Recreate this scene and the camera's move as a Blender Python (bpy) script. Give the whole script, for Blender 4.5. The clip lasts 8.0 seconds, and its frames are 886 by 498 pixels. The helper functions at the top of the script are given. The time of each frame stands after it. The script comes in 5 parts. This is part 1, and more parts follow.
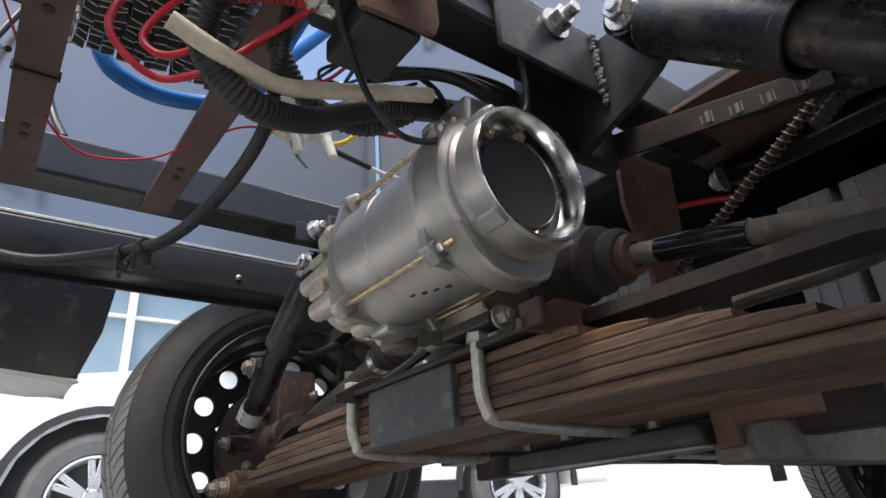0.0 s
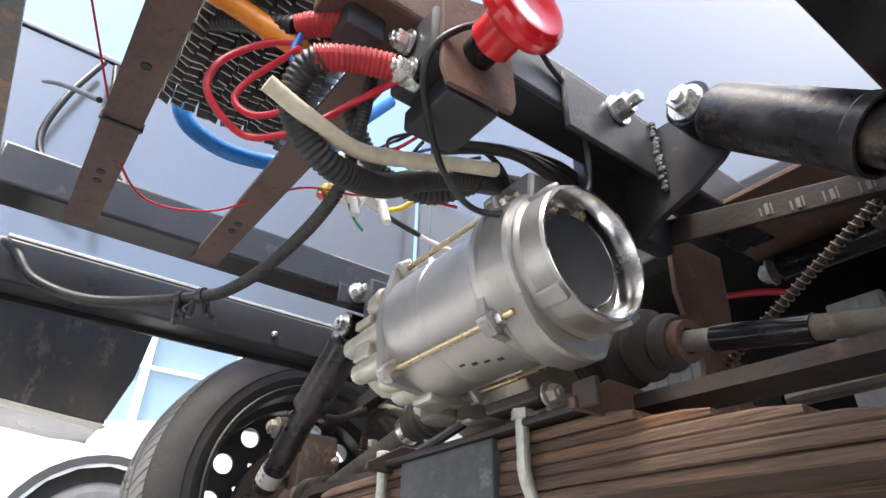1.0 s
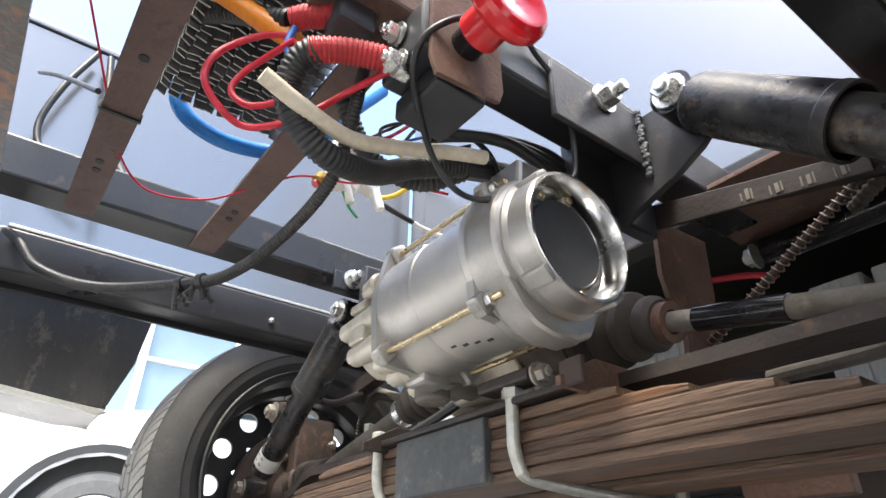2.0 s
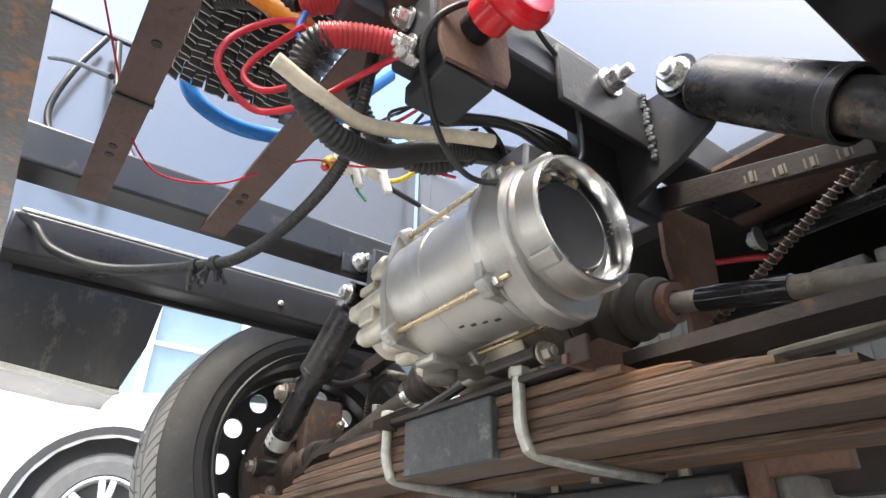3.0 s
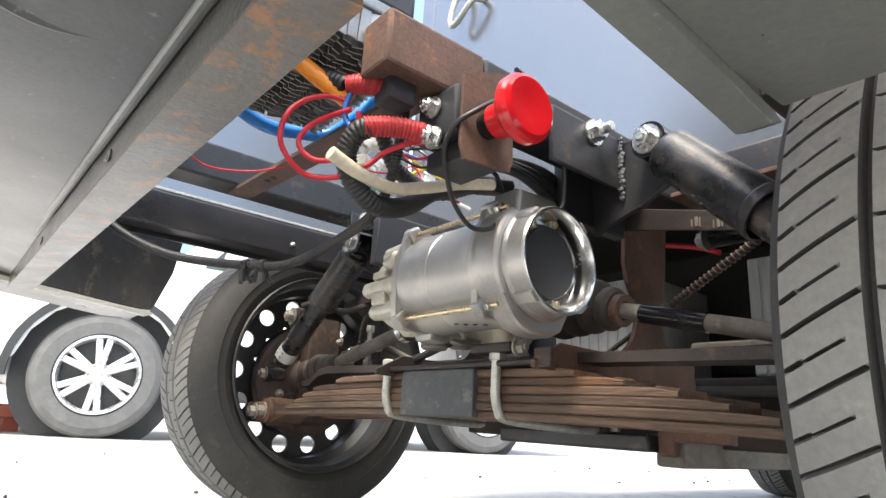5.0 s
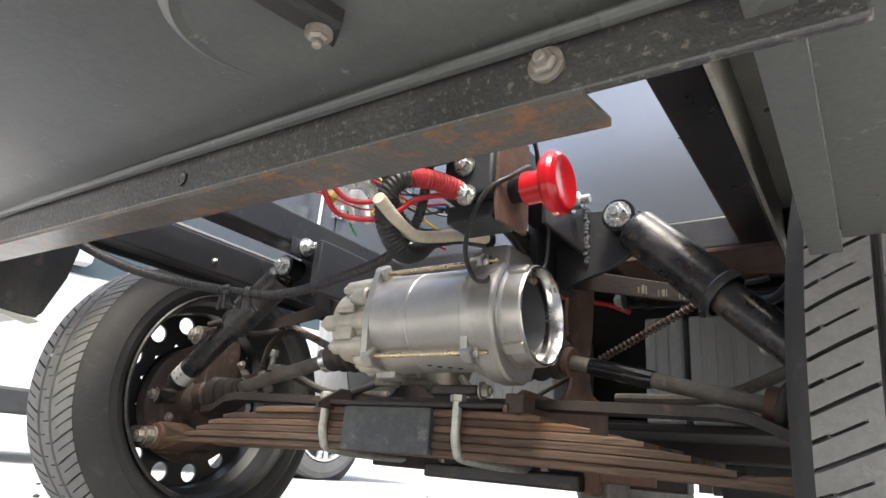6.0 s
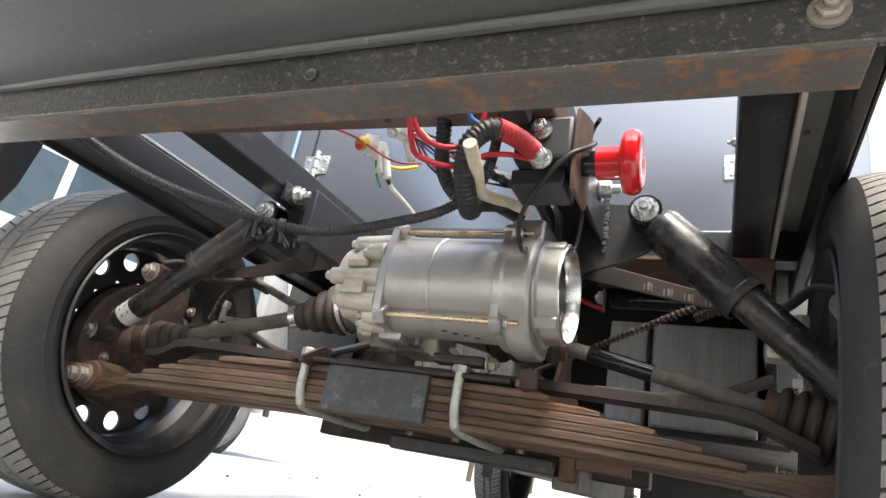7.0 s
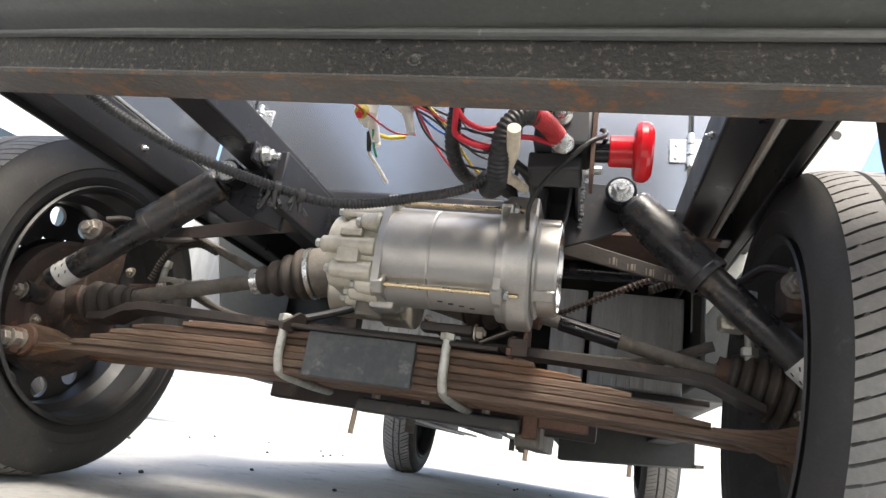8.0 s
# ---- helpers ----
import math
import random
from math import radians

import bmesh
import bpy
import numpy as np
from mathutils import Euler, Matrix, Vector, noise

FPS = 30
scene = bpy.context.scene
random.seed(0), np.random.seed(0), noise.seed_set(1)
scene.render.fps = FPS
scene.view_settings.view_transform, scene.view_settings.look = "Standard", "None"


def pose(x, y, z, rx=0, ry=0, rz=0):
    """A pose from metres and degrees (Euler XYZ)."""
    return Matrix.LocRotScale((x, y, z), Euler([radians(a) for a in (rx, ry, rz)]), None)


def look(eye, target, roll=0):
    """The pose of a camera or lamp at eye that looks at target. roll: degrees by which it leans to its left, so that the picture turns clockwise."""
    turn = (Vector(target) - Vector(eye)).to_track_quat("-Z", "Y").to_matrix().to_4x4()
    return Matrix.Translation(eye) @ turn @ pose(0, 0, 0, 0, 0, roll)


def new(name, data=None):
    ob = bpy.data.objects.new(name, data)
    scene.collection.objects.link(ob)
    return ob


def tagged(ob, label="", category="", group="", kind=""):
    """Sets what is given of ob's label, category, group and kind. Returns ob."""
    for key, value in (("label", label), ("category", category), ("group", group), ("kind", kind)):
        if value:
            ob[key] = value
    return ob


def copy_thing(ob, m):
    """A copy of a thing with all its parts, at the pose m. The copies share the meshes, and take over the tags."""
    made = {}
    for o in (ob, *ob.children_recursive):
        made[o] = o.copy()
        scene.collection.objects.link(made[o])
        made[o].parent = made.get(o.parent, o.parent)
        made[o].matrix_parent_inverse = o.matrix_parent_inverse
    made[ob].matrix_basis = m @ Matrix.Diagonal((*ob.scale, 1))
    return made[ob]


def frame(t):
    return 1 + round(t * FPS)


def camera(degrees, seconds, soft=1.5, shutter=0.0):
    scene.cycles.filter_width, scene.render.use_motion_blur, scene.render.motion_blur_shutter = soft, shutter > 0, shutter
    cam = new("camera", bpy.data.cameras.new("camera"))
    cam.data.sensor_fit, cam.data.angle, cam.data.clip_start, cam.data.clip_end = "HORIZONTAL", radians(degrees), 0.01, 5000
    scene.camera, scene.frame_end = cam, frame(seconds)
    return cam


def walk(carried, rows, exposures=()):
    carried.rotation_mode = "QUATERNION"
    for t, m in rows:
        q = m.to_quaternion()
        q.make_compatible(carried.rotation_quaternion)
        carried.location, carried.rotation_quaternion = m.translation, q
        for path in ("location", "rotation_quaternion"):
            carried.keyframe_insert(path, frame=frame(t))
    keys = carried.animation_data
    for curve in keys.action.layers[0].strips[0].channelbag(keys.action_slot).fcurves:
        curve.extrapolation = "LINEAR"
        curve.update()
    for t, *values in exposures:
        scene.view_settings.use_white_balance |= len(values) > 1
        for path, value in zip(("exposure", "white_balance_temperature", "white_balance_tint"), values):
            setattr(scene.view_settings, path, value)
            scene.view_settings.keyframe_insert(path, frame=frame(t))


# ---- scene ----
cam = camera(71.5, 8.0)
PATH = [
    (0.0, 0.5122, -0.4682, 0.1323, 114.03, 3.68, 53.67),
    (0.5, 0.4949, -0.4857, 0.1353, 118.89, 0.10, 53.87),
    (1.0, 0.4963, -0.4939, 0.1294, 120.72, -1.03, 53.41),
    (1.5, 0.5044, -0.4963, 0.1233, 120.20, -0.74, 53.28),
    (3.0, 0.5146, -0.5066, 0.1100, 118.28, -0.64, 53.66),
    (3.5, 0.5277, -0.5105, 0.1173, 116.04, -1.49, 54.42),
    (4.0, 0.5849, -0.5197, 0.1423, 112.69, -1.57, 55.33),
    (4.5, 0.6560, -0.5603, 0.1862, 106.98, -3.02, 56.92),
    (6.0, 0.5396, -0.7910, 0.2033, 109.24, -4.72, 34.05),
    (6.5, 0.4531, -0.7965, 0.1533, 111.16, -7.80, 31.58),
    (7.0, 0.3947, -0.8322, 0.1571, 110.15, -10.06, 22.52),
    (7.5, 0.3357, -0.8617, 0.1542, 108.95, -10.29, 18.95),
    (8.0, 0.2743, -0.8942, 0.1487, 107.76, -8.47, 11.82),
]
EXPOSURE = [(0.0, 1.07, 6450, 8), (0.4, 1.57, 6450, 8), (1.0, 2.0, 6500, 7), (3.0, 2.18, 6650, 6), (4.0, 2.2, 6750, 6), (4.5, 2.18, 6800, 5), (6.0, 1.76, 6750, 6), (7.0, 1.83, 6750, 6), (8.0, 1.77, 6800, 7)]
walk(cam, [(t, pose(x, y, z, rx, ry, rz)) for t, x, y, z, rx, ry, rz in PATH], EXPOSURE)

WORLD_STRENGTH, SUN_STRENGTH = 0.15, 1.2
world = bpy.data.worlds.new("world")
scene.world = world
world.use_nodes = True
wn = world.node_tree.nodes
sky = wn.new("ShaderNodeTexSky")
sky.sky_type, sky.sun_disc = "NISHITA", False
sky.sun_elevation, sky.sun_rotation = radians(62), radians(150)
sky.air_density, sky.dust_density, sky.ozone_density = 1.0, 4.0, 1.0
wn["Background"].inputs["Strength"].default_value = WORLD_STRENGTH
world.node_tree.links.new(sky.outputs[0], wn["Background"].inputs["Color"])
sun = new("sun", bpy.data.lights.new("sun", "SUN"))
sun.data.energy, sun.data.angle, sun.data.color = SUN_STRENGTH, radians(14), (1.0, 0.97, 0.94)
_el, _az = radians(62), radians(150)
sun.matrix_world = look((0, 0, 0), (-math.sin(_az) * math.cos(_el), -math.cos(_az) * math.cos(_el), -math.sin(_el)))
tagged(sun, kind="structure")


# ---- materials ----
def material(name, base, second=None, rough=0.5, metal=0.0, scale=12.0, amount=0.5, grain=180.0, bump=0.15, stretch=(1, 1, 1), vary=0.12,
             coat=0.0, third=None, third_scale=40.0, third_cut=0.56, rough_var=0.12, per_object=0.0, coat_rough=0.12):
    m = bpy.data.materials.new(name)
    m.use_nodes = True
    n, ln = m.node_tree.nodes, m.node_tree.links
    bsdf = n["Principled BSDF"]
    co = n.new("ShaderNodeTexCoord")
    mp = n.new("ShaderNodeMapping")
    mp.inputs["Scale"].default_value = stretch
    ln.new(co.outputs["Object"], mp.inputs["Vector"])

    def noise_tex(s, detail, rough_):
        t = n.new("ShaderNodeTexNoise")
        t.inputs["Scale"].default_value, t.inputs["Detail"].default_value, t.inputs["Roughness"].default_value = s, detail, rough_
        ln.new(mp.outputs[0], t.inputs["Vector"])
        return t

    def ramp(src, lo, hi):
        r = n.new("ShaderNodeMapRange")
        r.inputs["From Min"].default_value, r.inputs["From Max"].default_value = lo, hi
        ln.new(src, r.inputs["Value"])
        return r.outputs[0]

    def mix(fac, a, b, blend="MIX"):
        x = n.new("ShaderNodeMix")
        x.data_type, x.blend_type = "RGBA", blend
        for sock, v in ((x.inputs[0], fac), (x.inputs[6], a), (x.inputs[7], b)):
            if hasattr(v, "is_linked"):
                ln.new(v, sock)
            elif isinstance(v, tuple):
                sock.default_value = (*v[:3], 1)
            else:
                sock.default_value = v
        return x.outputs[2]

    big, fine = noise_tex(scale, 6, 0.62), noise_tex(grain, 3, 0.6)
    second = second or tuple(c * 0.6 for c in base)
    colour = mix(ramp(big.outputs[0], 0.62 - 0.3 * amount, 0.72), base, second)
    if third:
        spots = noise_tex(third_scale, 5, 0.7)
        colour = mix(ramp(spots.outputs[0], third_cut, third_cut + 0.1), colour, third)
    grey = ramp(fine.outputs[0], 0.25, 0.75)
    g = n.new("ShaderNodeMapRange")
    g.inputs["To Min"].default_value, g.inputs["To Max"].default_value = 1 - vary, 1 + vary
    ln.new(grey, g.inputs["Value"])
    hsv = n.new("ShaderNodeHueSaturation")
    ln.new(colour, hsv.inputs["Color"])
    if per_object:
        info = n.new("ShaderNodeObjectInfo")
        pr = n.new("ShaderNodeMapRange")
        pr.inputs["To Min"].default_value, pr.inputs["To Max"].default_value = 1 - per_object, 1 + per_object
        ln.new(info.outputs["Random"], pr.inputs["Value"])
        mu = n.new("ShaderNodeMath")
        mu.operation = "MULTIPLY"
        ln.new(pr.outputs[0], mu.inputs[0]), ln.new(g.outputs[0], mu.inputs[1])
        ln.new(mu.outputs[0], hsv.inputs["Value"])
    else:
        ln.new(g.outputs[0], hsv.inputs["Value"])
    ln.new(hsv.outputs[0], bsdf.inputs["Base Color"])
    rr = n.new("ShaderNodeMapRange")
    rr.inputs["To Min"].default_value, rr.inputs["To Max"].default_value = max(0.03, rough - rough_var), min(1, rough + rough_var)
    ln.new(big.outputs[0], rr.inputs["Value"])
    rr.inputs["From Min"].default_value, rr.inputs["From Max"].default_value = 0.3, 0.7
    ln.new(rr.outputs[0], bsdf.inputs["Roughness"])
    bsdf.inputs["Metallic"].default_value = metal
    bsdf.inputs["Coat Weight"].default_value, bsdf.inputs["Coat Roughness"].default_value = coat, coat_rough
    if bump:
        b = n.new("ShaderNodeBump")
        b.inputs["Strength"].default_value, b.inputs["Distance"].default_value = bump, 0.002
        ln.new(fine.outputs[0], b.inputs["Height"])
        ln.new(b.outputs[0], bsdf.inputs["Normal"])
    return m


M = dict(
    concrete=material("concrete", (0.46, 0.45, 0.43), (0.36, 0.355, 0.34), 0.85, scale=1.3, grain=60, bump=0.3, third=(0.3, 0.29, 0.27), third_scale=9),
    cast=material("cast_aluminium", (0.47, 0.455, 0.425), (0.33, 0.318, 0.295), 0.4, 0.8, scale=14, grain=600, bump=0.12, vary=0.06),
    turned=material("turned_aluminium", (0.46, 0.445, 0.415), (0.39, 0.375, 0.35), 0.4, 0.75, scale=8, grain=600, bump=0.05, vary=0.04, rough_var=0.06),
    bright=material("machined_aluminium", (0.7, 0.7, 0.69), (0.55, 0.55, 0.53), 0.2, 1.0, scale=30, grain=300, bump=0.03, vary=0.04),
    pale_cast=material("raw_cast_alloy", (0.54, 0.51, 0.43), (0.36, 0.33, 0.26), 0.48, 0.6, scale=22, grain=420, bump=0.2, vary=0.08),
    brass=material("gold_rod", (0.62, 0.5, 0.32), (0.58, 0.46, 0.28), 0.3, 1.0, scale=40, bump=0.0, vary=0.03),
    zinc=material("zinc_bolt", (0.72, 0.72, 0.7), (0.5, 0.5, 0.47), 0.3, 0.9, scale=90, bump=0.08),
    zinc_dull=material("galvanised_rod", (0.5, 0.5, 0.46), (0.36, 0.34, 0.29), 0.45, 0.6, scale=60, bump=0.15),
    old_bolt=material("weathered_bolt", (0.36, 0.33, 0.29), (0.2, 0.15, 0.11), 0.55, 0.5, scale=70, bump=0.3),
    black=material("black_frame_paint", (0.022, 0.022, 0.025), (0.035, 0.033, 0.033), 0.36, scale=9, grain=260, bump=0.12, third=(0.07, 0.052, 0.043), third_scale=22, third_cut=0.6),
    shock=material("black_shock_paint", (0.022, 0.022, 0.024), (0.06, 0.055, 0.05), 0.34, scale=20, grain=160, bump=0.2, third=(0.11, 0.085, 0.062), third_scale=34, third_cut=0.55, vary=0.2, rough_var=0.2),
    plate=material("dark_grey_block", (0.055, 0.06, 0.065), (0.1, 0.1, 0.1), 0.55, scale=30, grain=120, bump=0.35, third=(0.16, 0.16, 0.155), third_scale=38, third_cut=0.58),
    rust=material("rusty_steel", (0.125, 0.07, 0.05), (0.085, 0.055, 0.043), 0.72, 0.1, scale=16, grain=230, bump=0.4, third=(0.25, 0.11, 0.05), third_scale=26, third_cut=0.6, vary=0.2),
    strap=material("brown_primer_strap", (0.14, 0.085, 0.07), (0.1, 0.065, 0.055), 0.6, 0.1, scale=14, grain=200, bump=0.25, third=(0.06, 0.045, 0.04), third_scale=60, third_cut=0.6),
    leaf=material("rusty_spring_leaf", (0.115, 0.07, 0.047), (0.14, 0.105, 0.075), 0.62, 0.15, scale=13, grain=130, bump=0.95, stretch=(0.22, 3, 3), third=(0.22, 0.098, 0.04), third_scale=8, third_cut=0.53, vary=0.42, per_object=0.3),
    dust=material("dusty_shaft", (0.16, 0.145, 0.125), (0.1, 0.085, 0.07), 0.7, 0.1, scale=22, grain=200, bump=0.3, third=(0.22, 0.19, 0.16), third_scale=30),
    gloss_black=material("gloss_black_sleeve", (0.012, 0.012, 0.014), (0.02, 0.02, 0.02), 0.12, scale=20, bump=0.03),
    arm=material("brown_black_arm", (0.028, 0.022, 0.02), (0.046, 0.033, 0.028), 0.55, 0.1, scale=14, grain=180, bump=0.3, third=(0.085, 0.05, 0.036), third_scale=22, third_cut=0.6),
    rubber=material("tyre_rubber", (0.036, 0.035, 0.034), (0.064, 0.06, 0.055), 0.72, scale=10, grain=260, bump=0.2, third=(0.07, 0.066, 0.06), third_scale=50, third_cut=0.6),
    tread=material("dusty_tread_rubber", (0.2, 0.192, 0.18), (0.25, 0.24, 0.222), 0.75, scale=12, grain=220, bump=0.25, third=(0.25, 0.24, 0.22), third_scale=60, third_cut=0.6),
    boot=material("dusty_rubber_boot", (0.05, 0.042, 0.036), (0.09, 0.07, 0.055), 0.75, scale=24, grain=200, bump=0.25),
    rim=material("black_steel_rim", (0.045, 0.045, 0.046), (0.075, 0.07, 0.066), 0.5, 0.2, scale=10, grain=160, bump=0.15, third=(0.13, 0.11, 0.09), third_scale=22, third_cut=0.62),
    drum=material("rusty_brake_drum", (0.062, 0.043, 0.036), (0.042, 0.034, 0.03), 0.75, 0.1, scale=18, grain=180, bump=0.4, third=(0.15, 0.08, 0.05), third_scale=30),
    wall=material("blue_grey_gloss_panel", (0.222, 0.233, 0.252), (0.2, 0.211, 0.23), 0.24, 0.72, scale=2.2, grain=500, bump=0.02, vary=0.03, coat=0.7, rough_var=0.05, coat_rough=0.24),
    body_under=material("grey_underbody_sheet", (0.098, 0.102, 0.096), (0.076, 0.08, 0.076), 0.34, scale=4, grain=240, bump=0.1, third=(0.22, 0.22, 0.2), third_scale=70, third_cut=0.64, coat=0.55, coat_rough=0.25),
    beam=material("worn_black_beam", (0.036, 0.036, 0.035), (0.065, 0.062, 0.056), 0.36, scale=9, grain=260, bump=0.5, stretch=(1, 1, 1), third=(0.17, 0.155, 0.13), third_scale=170, third_cut=0.55, coat=0.8, coat_rough=0.25),
    beam_rust=material("rusted_beam_flange", (0.1, 0.094, 0.085), (0.115, 0.083, 0.06), 0.45, 0.0, scale=16, grain=200, bump=0.5, third=(0.25, 0.115, 0.045), third_scale=48, third_cut=0.525, coat=0.9, coat_rough=0.25),
    liner=material("black_plastic_liner", (0.028, 0.028, 0.028), (0.06, 0.055, 0.05), 0.6, scale=12, grain=150, bump=0.35, third=(0.1, 0.085, 0.065), third_scale=30, third_cut=0.57, stretch=(1, 1, 0.6)),
    offwhite=material("dusty_offwhite_paint", (0.55, 0.54, 0.48), (0.42, 0.4, 0.34), 0.5, scale=7, grain=200, bump=0.08),
    grey_box=material("grey_ribbed_box", (0.6, 0.6, 0.575), (0.46, 0.46, 0.44), 0.6, scale=8, grain=120, bump=0.2, stretch=(5, 1, 0.5), third=(0.54, 0.53, 0.5), third_scale=16),
    under=material("dark_underfloor", (0.03, 0.033, 0.03), (0.05, 0.05, 0.045), 0.6, scale=8, grain=90, bump=0.4),
    red_plastic=material("glossy_red_plastic", (0.62, 0.012, 0.02), (0.5, 0.01, 0.015), 0.22, scale=8, bump=0.02, vary=0.03, coat=0.3),
    red_cable=material("red_cable", (0.55, 0.02, 0.04), (0.42, 0.015, 0.03), 0.45, scale=30, bump=0.05),
    red_sleeve=material("red_corrugated_sleeve", (0.42, 0.025, 0.03), (0.25, 0.02, 0.02), 0.5, scale=30, bump=0.1),
    orange=material("orange_cable", (0.8, 0.26, 0.02), (0.65, 0.2, 0.015), 0.4, scale=20, bump=0.05),
    beige=material("cream_tube", (0.68, 0.6, 0.46), (0.55, 0.48, 0.36), 0.5, scale=30, bump=0.08),
    blue=material("blue_hose", (0.02, 0.2, 0.6), (0.015, 0.16, 0.5), 0.35, scale=30, bump=0.05),
    blue_wire=material("blue_wire", (0.03, 0.12, 0.4), None, 0.4, bump=0),
    yellow=material("yellow_plastic", (0.7, 0.5, 0.05), None, 0.4, bump=0),
    white_plastic=material("white_plastic", (0.75, 0.73, 0.68), (0.6, 0.58, 0.52), 0.4, scale=40, bump=0.05),
    green=material("green_wire", (0.02, 0.3, 0.12), None, 0.4, bump=0),
    hose=material("black_corrugated_hose", (0.018, 0.018, 0.018), (0.05, 0.045, 0.04), 0.5, scale=14, grain=200, bump=0.1),
    cable=material("black_cable", (0.02, 0.02, 0.021), (0.035, 0.033, 0.03), 0.42, scale=30, bump=0.05),
    sink=material("grey_heat_sink", (0.33, 0.33, 0.32), (0.24, 0.24, 0.23), 0.45, 0.7, scale=20, bump=0.1, per_object=0.1),
    cap_dark=material("dark_grey_cover", (0.03, 0.032, 0.036), (0.03, 0.03, 0.034), 0.5, scale=20, bump=0.05),
    sticker=material("silver_sticker", (0.62, 0.62, 0.6), (0.5, 0.5, 0.48), 0.4, 0.2, scale=40, bump=0.05),
    ink=material("dark_print", (0.03, 0.03, 0.03), None, 0.6, bump=0),
    chalk=material("pale_paint_mark", (0.17, 0.15, 0.125), None, 0.7, bump=0.1),
    car_white=material("white_car_paint", (0.8, 0.8, 0.8), (0.76, 0.76, 0.76), 0.25, scale=2, bump=0, vary=0.02, coat=0.5),
    car_black=material("black_car_trim", (0.03, 0.03, 0.03), None, 0.5, scale=4, bump=0.1),
    alloy=material("silver_alloy_wheel", (0.65, 0.65, 0.66), (0.55, 0.55, 0.56), 0.3, 0.7, scale=8, bump=0.02),
    car_tyre=material("grey_dusty_tyre", (0.1, 0.1, 0.1), (0.15, 0.15, 0.145), 0.8, scale=8, bump=0.2),
    car_glass=material("car_window_glass", (0.05, 0.07, 0.08), None, 0.08, scale=3, bump=0, vary=0.02),
    bldg=material("white_building_wall", (0.8, 0.8, 0.78), (0.74, 0.74, 0.72), 0.7, scale=1.0, grain=20, bump=0.05),
    bldg_glass=material("blue_window_glass", (0.27, 0.37, 0.44), (0.24, 0.33, 0.4), 0.1, scale=0.6, bump=0, vary=0.03),
    ramp=material("faded_red_ramp_paint", (0.45, 0.12, 0.08), (0.35, 0.1, 0.07), 0.6, scale=4, bump=0.1),
    foliage=material("tree_foliage", (0.07, 0.11, 0.035), (0.04, 0.075, 0.02), 0.8, scale=3, bump=0.1, per_object=0.2),
    bark=material("tree_bark", (0.12, 0.09, 0.06), None, 0.9, scale=6, bump=0.4),
)


# ---- mesh helpers ----
SHIFT = {}


def thing(name, label, category, group="", kind="", at=(0, 0, 0), local=False):
    """An empty at the thing's base. Its parts are given in the world's coordinates or, if local, in its own."""
    ob = new(name)
    ob.empty_display_size = 0.02
    ob.location = at
    SHIFT[ob.name] = None if local else Vector(at)
    return tagged(ob, label, category, group, kind)


def finish(name, bm, mat, angle=21, second=""):
    me = bpy.data.meshes.new(name)
    bmesh.ops.recalc_face_normals(bm, faces=bm.faces)
    for f in bm.faces:
        f.smooth = True
    bm.to_mesh(me)
    bm.free()
    me.set_sharp_from_angle(angle=radians(angle))
    me.materials.append(M[mat])
    if second:
        me.materials.append(M[second])
    return new(name, me)


def part(name, bm, mat, parent, label="", angle=21, second=""):
    ob = finish(name, bm, mat, angle, second)
    ob.parent = parent
    shift = SHIFT.get(parent.name)
    if shift is not None:
        ob.matrix_parent_inverse = Matrix.Translation(-shift)
    if label:
        ob["label"] = label
    return ob


def single(name, bm, mat, label, category, group="", kind="", angle=21):
    return tagged(finish(name, bm, mat, angle), label, category, group, kind)


def B():
    return bmesh.new()


def box(bm, x0, x1, y0, y1, z0, z1, bev=0.0, m=None):
    vs = [bm.verts.new(v) for v in ((x0, y0, z0), (x1, y0, z0), (x1, y1, z0), (x0, y1, z0), (x0, y0, z1), (x1, y0, z1), (x1, y1, z1), (x0, y1, z1))]
    fs = [bm.faces.new([vs[i] for i in q]) for q in ((3, 2, 1, 0), (4, 5, 6, 7), (0, 1, 5, 4), (1, 2, 6, 5), (2, 3, 7, 6), (3, 0, 4, 7))]
    if bev:
        es = list({e for f in fs for e in f.edges})
        got = bmesh.ops.bevel(bm, geom=es, offset=bev, segments=2, profile=0.5, affect="EDGES")
        vs = list({v for f in got["faces"] for v in f.verts})
    if m is not None:
        bmesh.ops.transform(bm, matrix=m, verts=vs)
    return bm


def frame_of(a, b):
    d = (Vector(b) - Vector(a)).normalized()
    u = d.cross(Vector((0, 0, 1)) if abs(d.z) < 0.9 else Vector((1, 0, 0))).normalized()
    return d, u, d.cross(u)


def lathe(bm, a, b, profile, seg=32, close=False):
    """A turned body on the line from a to b: profile rows of (metres along, radius)."""
    d, u, w = frame_of(a, b)
    a = Vector(a)
    rings = []
    for s, r in profile:
        if r < 1e-6:
            rings.append([bm.verts.new(a + d * s)])
        else:
            rings.append([bm.verts.new(a + d * s + (u * math.cos(t) + w * math.sin(t)) * r) for t in (2 * math.pi * k / seg for k in range(seg))])
    pairs = list(zip(rings, rings[1:])) + ([(rings[-1], rings[0])] if close else [])
    for p, q in pairs:
        for k in range(seg):
            k2 = (k + 1) % seg
            quad = [p[k % len(p)], p[k2 % len(p)], q[k2 % len(q)], q[k % len(q)]]
            quad = list(dict.fromkeys(quad))
            if len(quad) > 2:
                bm.faces.new(quad)
    return bm


